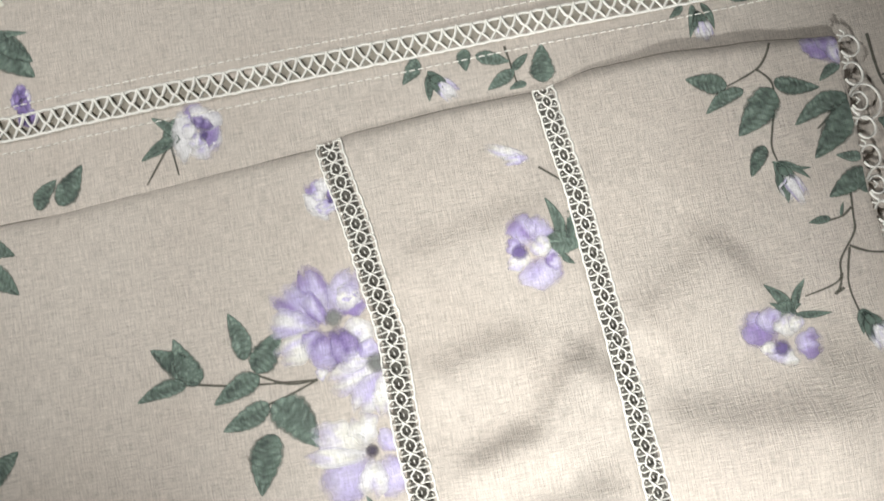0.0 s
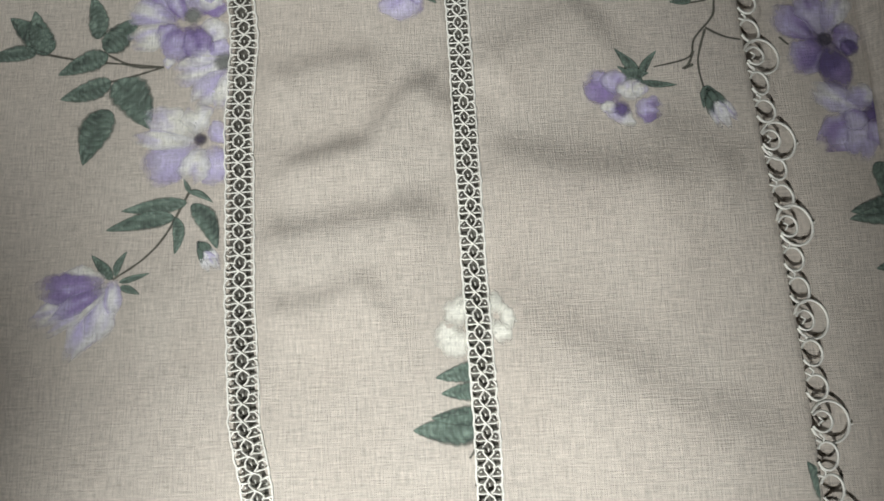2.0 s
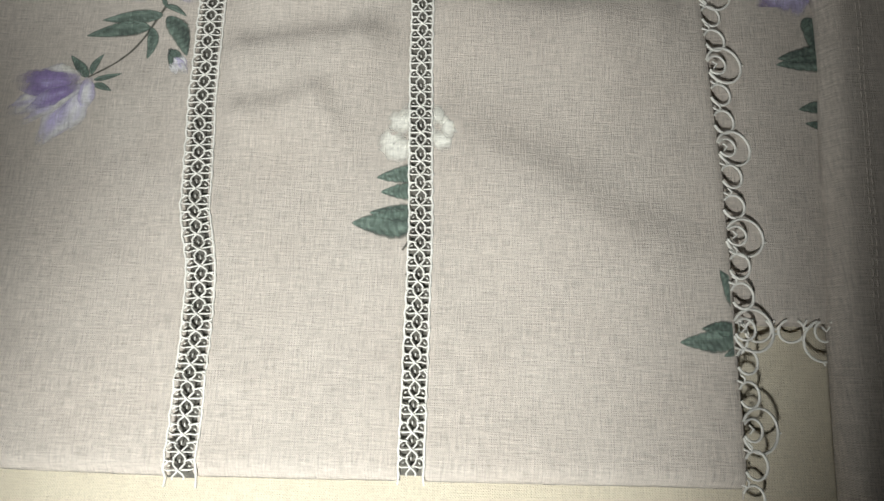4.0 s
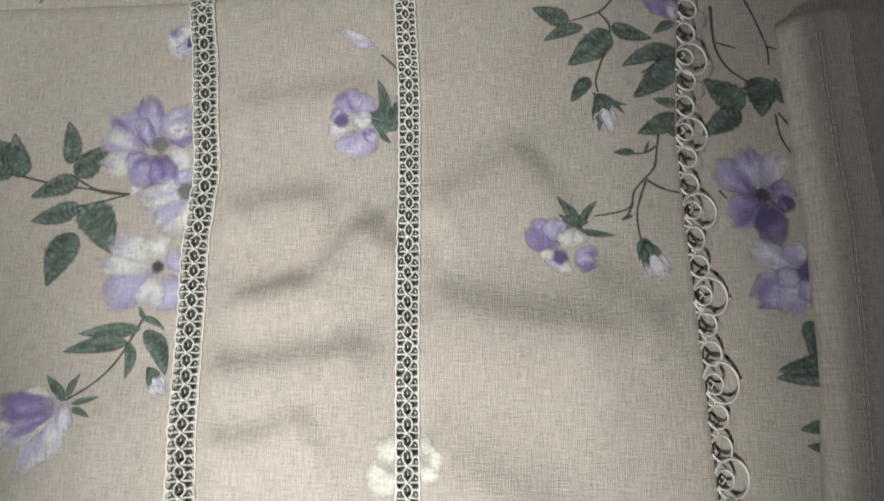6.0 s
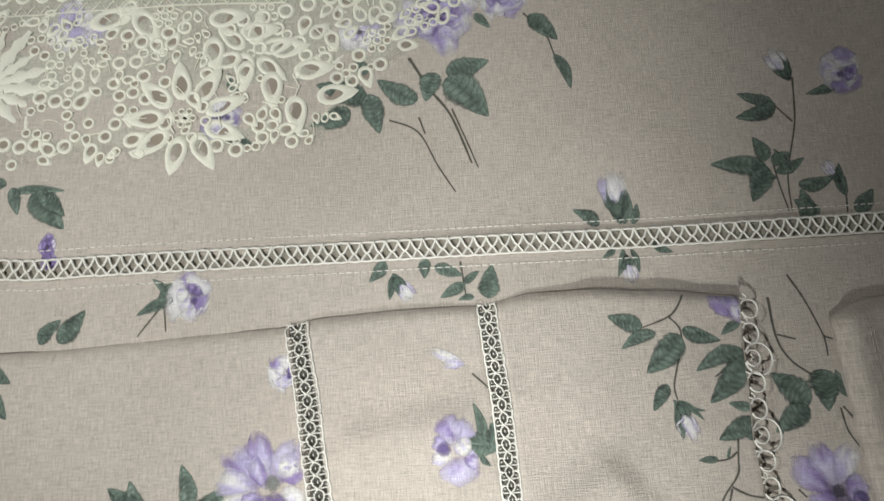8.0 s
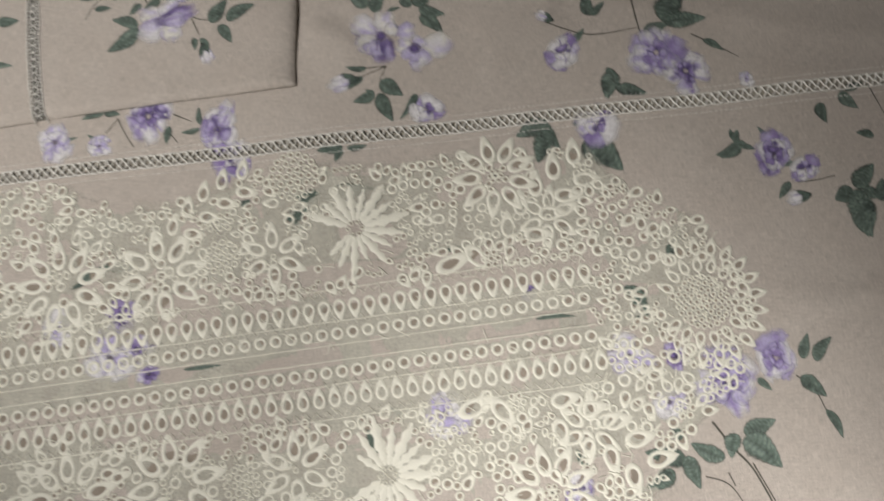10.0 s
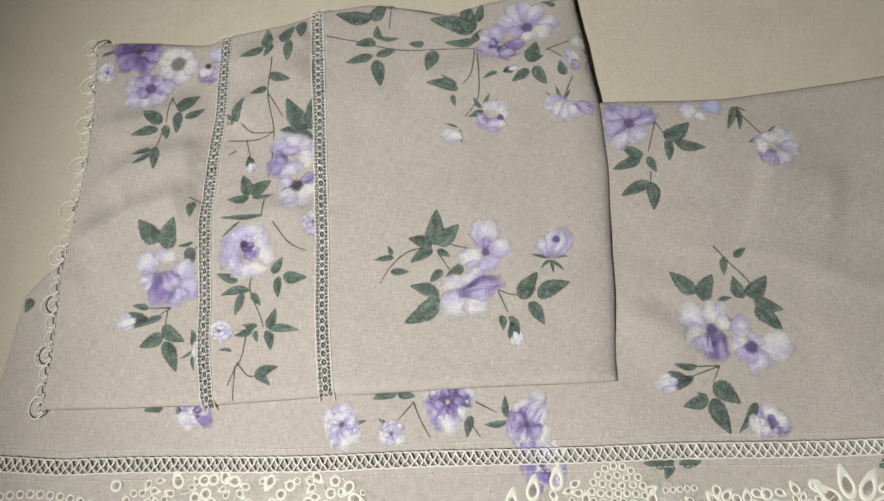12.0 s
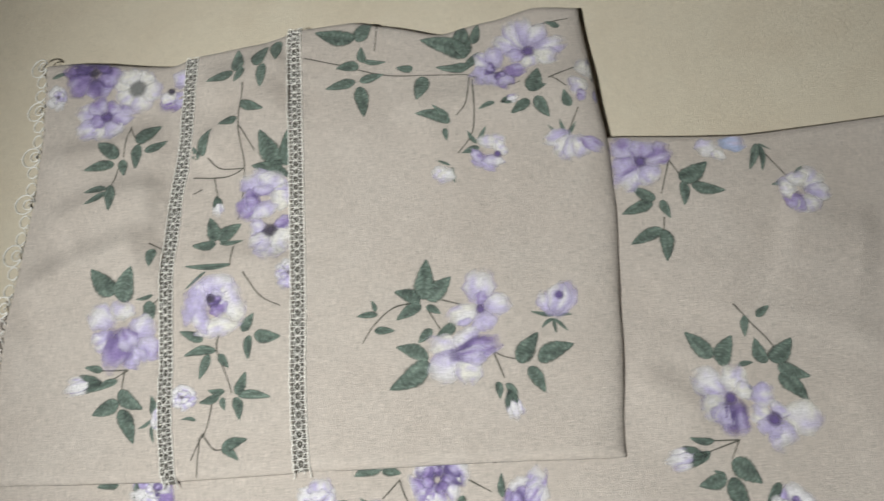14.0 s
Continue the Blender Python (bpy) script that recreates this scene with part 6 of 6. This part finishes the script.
def cluster(cx, cy, rad, size):
    r = 0
    while r * size * 2.1 < rad:
        m = max(1, round(6 * r))
        for k in range(m):
            a = 2 * math.pi * k / m + r
            put(ROUND, cx + r * size * 2.1 * math.cos(a), cy + r * size * 2.1 * math.sin(a), 0, size)
        r += 1


def vine(x0, y0, x1, y1, n, size, sway=6.0):
    dx, dy = x1 - x0, y1 - y0
    ln = math.hypot(dx, dy)
    a = math.atan2(dy, dx)
    for k in range(n):
        s = (k + 0.7) / n
        o = (-1) ** k
        px, py = x0 + dx * s - dy / ln * (sway * math.sin(3 * s) + o * size * 1.7), y0 + dy * s + dx / ln * (sway * math.sin(3 * s) + o * size * 1.7)
        put(DROP, px, py, a + o * 0.8, size, 1.35)


def feather(cx, cy, side):
    for k in range(15):
        a = side * (math.radians(-140) + math.radians(21) * k)
        stitched.append((SATIN, cx + 5 * math.cos(a), cy + 5 * math.sin(a), a, 20 + 9 * (k * 7 % 5) / 4, 1.0))
    claim(cx, cy, 24)
    for k in range(6):
        stitched.append((ROUND, cx + 4.2 * math.cos(k * 1.047), cy + 4.2 * math.sin(k * 1.047), 0, 1.5, 1.0))


for side in (-1, 1):
    Y = lambda x, off: yoke_mid(x) + side * off  # noqa: E731
    rosette(-402, Y(-402, 62), 9, 17, 4.6, 3.0, 0.2)
    rosette(-341, Y(-341, 60), 8, 17, 5.0, 3.4, 0.1)
    for k in range(14):
        a = 0.3 + 2 * math.pi * k / 14
        put(DROP, -402 + 30 * math.cos(a), Y(-402, 62) + 30 * math.sin(a), a, 3.2, 1.3)
    vine(-332, Y(-332, 80), -280, Y(-280, 112), 9, 3.8)
    cluster(-254, Y(-254, 110), 15, 2.2)
    cluster(-303, Y(-303, 66), 13, 2.2)
    cluster(-300, Y(-300, 88), 8, 2.1)
    rosette(-272, Y(-272, 62), 6, 11, 4.2, 2.0, 0.5)
    feather(-221, Y(-221, 72), side)
    for k in range(9):
        put(ROUND, -250 + 6 * (k % 4) + yoke_rng.uniform(-1, 1), Y(-240, 88 - 5 * (k // 4)), 0, 2.7)
    rosette(-132, Y(-132, 92), 9, 15, 4.4, 2.4, 0.3)
    cluster(-132, Y(-132, 92), 6, 1.6)
    vine(-128, Y(-128, 48), -75, Y(-75, 92), 9, 4.8)
    put(DROP, -168, Y(-168, 42), 0.3, 5.2, 1.7)
    put(DROP, -152, Y(-152, 45), -1.0, 5.0, 1.6)
    cluster(-143, Y(-143, 42), 6, 2.0)
    rosette(-105, Y(-105, 62), 6, 10, 4.0, 2.2, 0.3)
    for k in range(7):
        put(ROUND, -100 + 10 * k, Y(-100 + 10 * k, 44 - 3 * k), 0, 3.9)
    cluster(-50, Y(-50, 58), 6, 2.1)
    for k in range(6):
        put(ROUND, -480 + 13 * k, Y(-470, 46 + 3 * (k % 2)), 0, 2.6)

# the dense rosette that ends the yoke
cluster(-27, 284, 15, 1.7)
for k in range(15):
    a = math.radians(-150 + 300 * k / 14)
    put(DROP, -27 + 21 * math.cos(a), 284 + 21 * math.sin(a), a, 2.9, 1.35)
for k in range(15):
    a = math.radians(-120 + 240 * k / 14)
    put(DROP, -27 + 30 * math.cos(a), 284 + 31 * math.sin(a), a, 3.1, 1.3)

# two rounds beside the neckline
for rad, size in ((103.0, 2.4), (111.0, 2.6)):
    for k in range(64):
        a = math.radians(-95 + 190 * k / 63)
        px, py = nx + rad * math.cos(a), ny - 2 + rad * math.sin(a)
        if px > -606 and free(px, py, 1.0):
            put(ROUND, px, py, 0, size)

YOKE_TOP = [(128, -604), (132, -511), (128, -400), (112, -381), (104, -331), (117, -277), (116, -246), (108, -190), (110, -142), (104, -76), (76, -59), (50, -19), (24, -7), (0, 4)]
for tries in range(12000):
    if len(stitched) > 2050:
        break
    px = yoke_rng.uniform(-604, 2)
    top = along(YOKE_TOP, px)
    py = yoke_mid(px) + yoke_rng.uniform(-top, top)
    way, turn = yoke_rng.uniform(0, 6.28), yoke_rng.uniform(-0.5, 0.5)
    size, drop = yoke_rng.choice((1.8, 2.2, 2.6, 3.1, 3.4)), yoke_rng.random() < 0.5
    for k in range(yoke_rng.choice((1, 3, 5, 7))):
        off = abs(py - yoke_mid(px))
        if px > 2 or px < nx or off > along(YOKE_TOP, px) or (off < 36 and px < -90) or math.hypot(px - nx, py - ny) < 116 or not free(px, py, size * 0.74):
            break
        put(DROP if drop else ROUND, px, py, way + (1.1 if k % 2 else -1.1) if drop else 0, size, 1.15 if drop else 1.0)
        px, py, way = px + 2.15 * size * math.cos(way), py + 2.15 * size * math.sin(way), way + turn

for k in range(90):
    px = yoke_rng.uniform(-590, -4)
    top = along(YOKE_TOP, px) - 4
    py = yoke_mid(px) + yoke_rng.uniform(-top, top)
    if math.hypot(px - nx, py - ny) > 104 and px > nx and (abs(py - yoke_mid(px)) > 36 or px > -85):
        stitched.append((SATIN, px, py, yoke_rng.uniform(0, 6.28), yoke_rng.uniform(4, 8), 1.0))

# pale wash between the eyelets: fine thread and lens bloom, put in as colour
d = Dye()
rows = []
for k in range(100):
    px = -500 + 5 * k
    top = along(YOKE_TOP, px) + 3
    end = min(1.0, k / 4, (99 - k) / 6)
    rows.append([(px, yoke_mid(px) + top * q, -0.04, (0.62, 0.61, 0.52), end * (0.62 + 0.25 * wav(px, top * q, 14, 71)) * (1 if abs(q) < 0.95 else 0)) for q in (-1, -0.9, -0.7, -0.45, -0.2, -0.07, 0.07, 0.2, 0.45, 0.7, 0.9, 1)])
d.strip(rows)
ground_stitching = d.lay("ground_stitching", SH)
ground_stitching["label"] = "pale wash for fine thread and lens bloom over the beige cotton"

yoke = part("yoke_embroidery", bmesh.new(), M_IVORY, shirt, "dense ivory eyelet embroidery")
singles = 0
pool = {"verts": [], "faces": [], "mats": []}
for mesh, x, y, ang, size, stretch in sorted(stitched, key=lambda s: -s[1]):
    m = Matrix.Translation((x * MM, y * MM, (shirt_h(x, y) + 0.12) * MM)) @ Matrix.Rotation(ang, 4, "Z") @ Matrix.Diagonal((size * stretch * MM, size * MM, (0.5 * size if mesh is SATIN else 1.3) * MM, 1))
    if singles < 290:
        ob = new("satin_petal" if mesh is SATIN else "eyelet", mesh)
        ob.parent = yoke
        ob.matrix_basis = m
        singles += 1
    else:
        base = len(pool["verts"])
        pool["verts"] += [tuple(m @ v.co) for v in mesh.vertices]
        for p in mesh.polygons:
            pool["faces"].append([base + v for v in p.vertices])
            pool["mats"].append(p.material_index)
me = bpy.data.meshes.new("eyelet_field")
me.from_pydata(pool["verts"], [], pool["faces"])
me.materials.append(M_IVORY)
me.materials.append(M_HOLE_SHADE)
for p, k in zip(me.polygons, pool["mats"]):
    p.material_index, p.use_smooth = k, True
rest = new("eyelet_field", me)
rest.parent = yoke
tagged(rest, kind="stuff")

# running threads: borders of the rows, and small curls between the eyelets
bm = bmesh.new()
for side in (-1, 1):
    for near, far in ((15.6, 20.5), (32.5, 36.5)):
        tube(bm, [(x, yoke_mid(x) + side * (near if k % 2 else far), shirt_h(x, yoke_mid(x) + side * (near if k % 2 else far)) + 0.3) for k, x in enumerate(range(-482, -88, 3))], 0.38, 4)
for off in (-37, -18, -4.5, 4.5, 18, 37):
    tube(bm, [(x, yoke_mid(x) + off + 0.4 * wav(x, off, 12, 61), shirt_h(x, yoke_mid(x) + off) + 0.25) for x in range(-482, -88, 4)], 0.4, 5)
part("border_thread", bm, M_IVORY, yoke)
bm = bmesh.new()
for k in range(900):
    px = yoke_rng.uniform(-590, 0)
    top = along(YOKE_TOP, px) - 2
    py = yoke_mid(px) + yoke_rng.uniform(-top, top)
    if math.hypot(px - nx, py - ny) < 102 or (abs(py - yoke_mid(px)) < 6 and px < -90) or px < nx:
        continue
    a, ln = yoke_rng.uniform(0, 6.28), yoke_rng.uniform(3, 9)
    c = yoke_rng.uniform(-0.4, 0.4)
    tube(bm, [(px + ln * s * math.cos(a + c * s), py + ln * s * math.sin(a + c * s), shirt_h(px, py) + 0.1 + 0.15 * math.sin(math.pi * s)) for s in (0, 0.33, 0.66, 1.0)], yoke_rng.uniform(0.25, 0.42), 4)
tagged(part("curled_thread", bm, M_IVORY, yoke), kind="stuff")

# ---- neckline ----
arc = []
for k in range(46):
    a = math.radians(94 - 188 * k / 45)
    arc.append((Vector((nx + 93 * math.cos(a), ny + 93 * math.sin(a))), Vector((math.sin(a), -math.cos(a)))))
lace_band(shirt, arc, 8.0, 6.8, [lace_cell(8.0, 6.8, k) for k in range(3)], lambda x, y: shirt_h(x, y) + 1.1, "grey net and white cord lace round the neckline", 0.42)
bm = bmesh.new()
tube(bm, [(nx + 79 * math.cos(a), ny + 79 * math.sin(a), shirt_h(nx + 79 * math.cos(a), ny + 79 * math.sin(a)) - 0.1) for a in (math.radians(95 - 190 * k / 60) for k in range(61))], 0.9, 6)
part("neck_binding", bm, M_CLOTH, shirt)
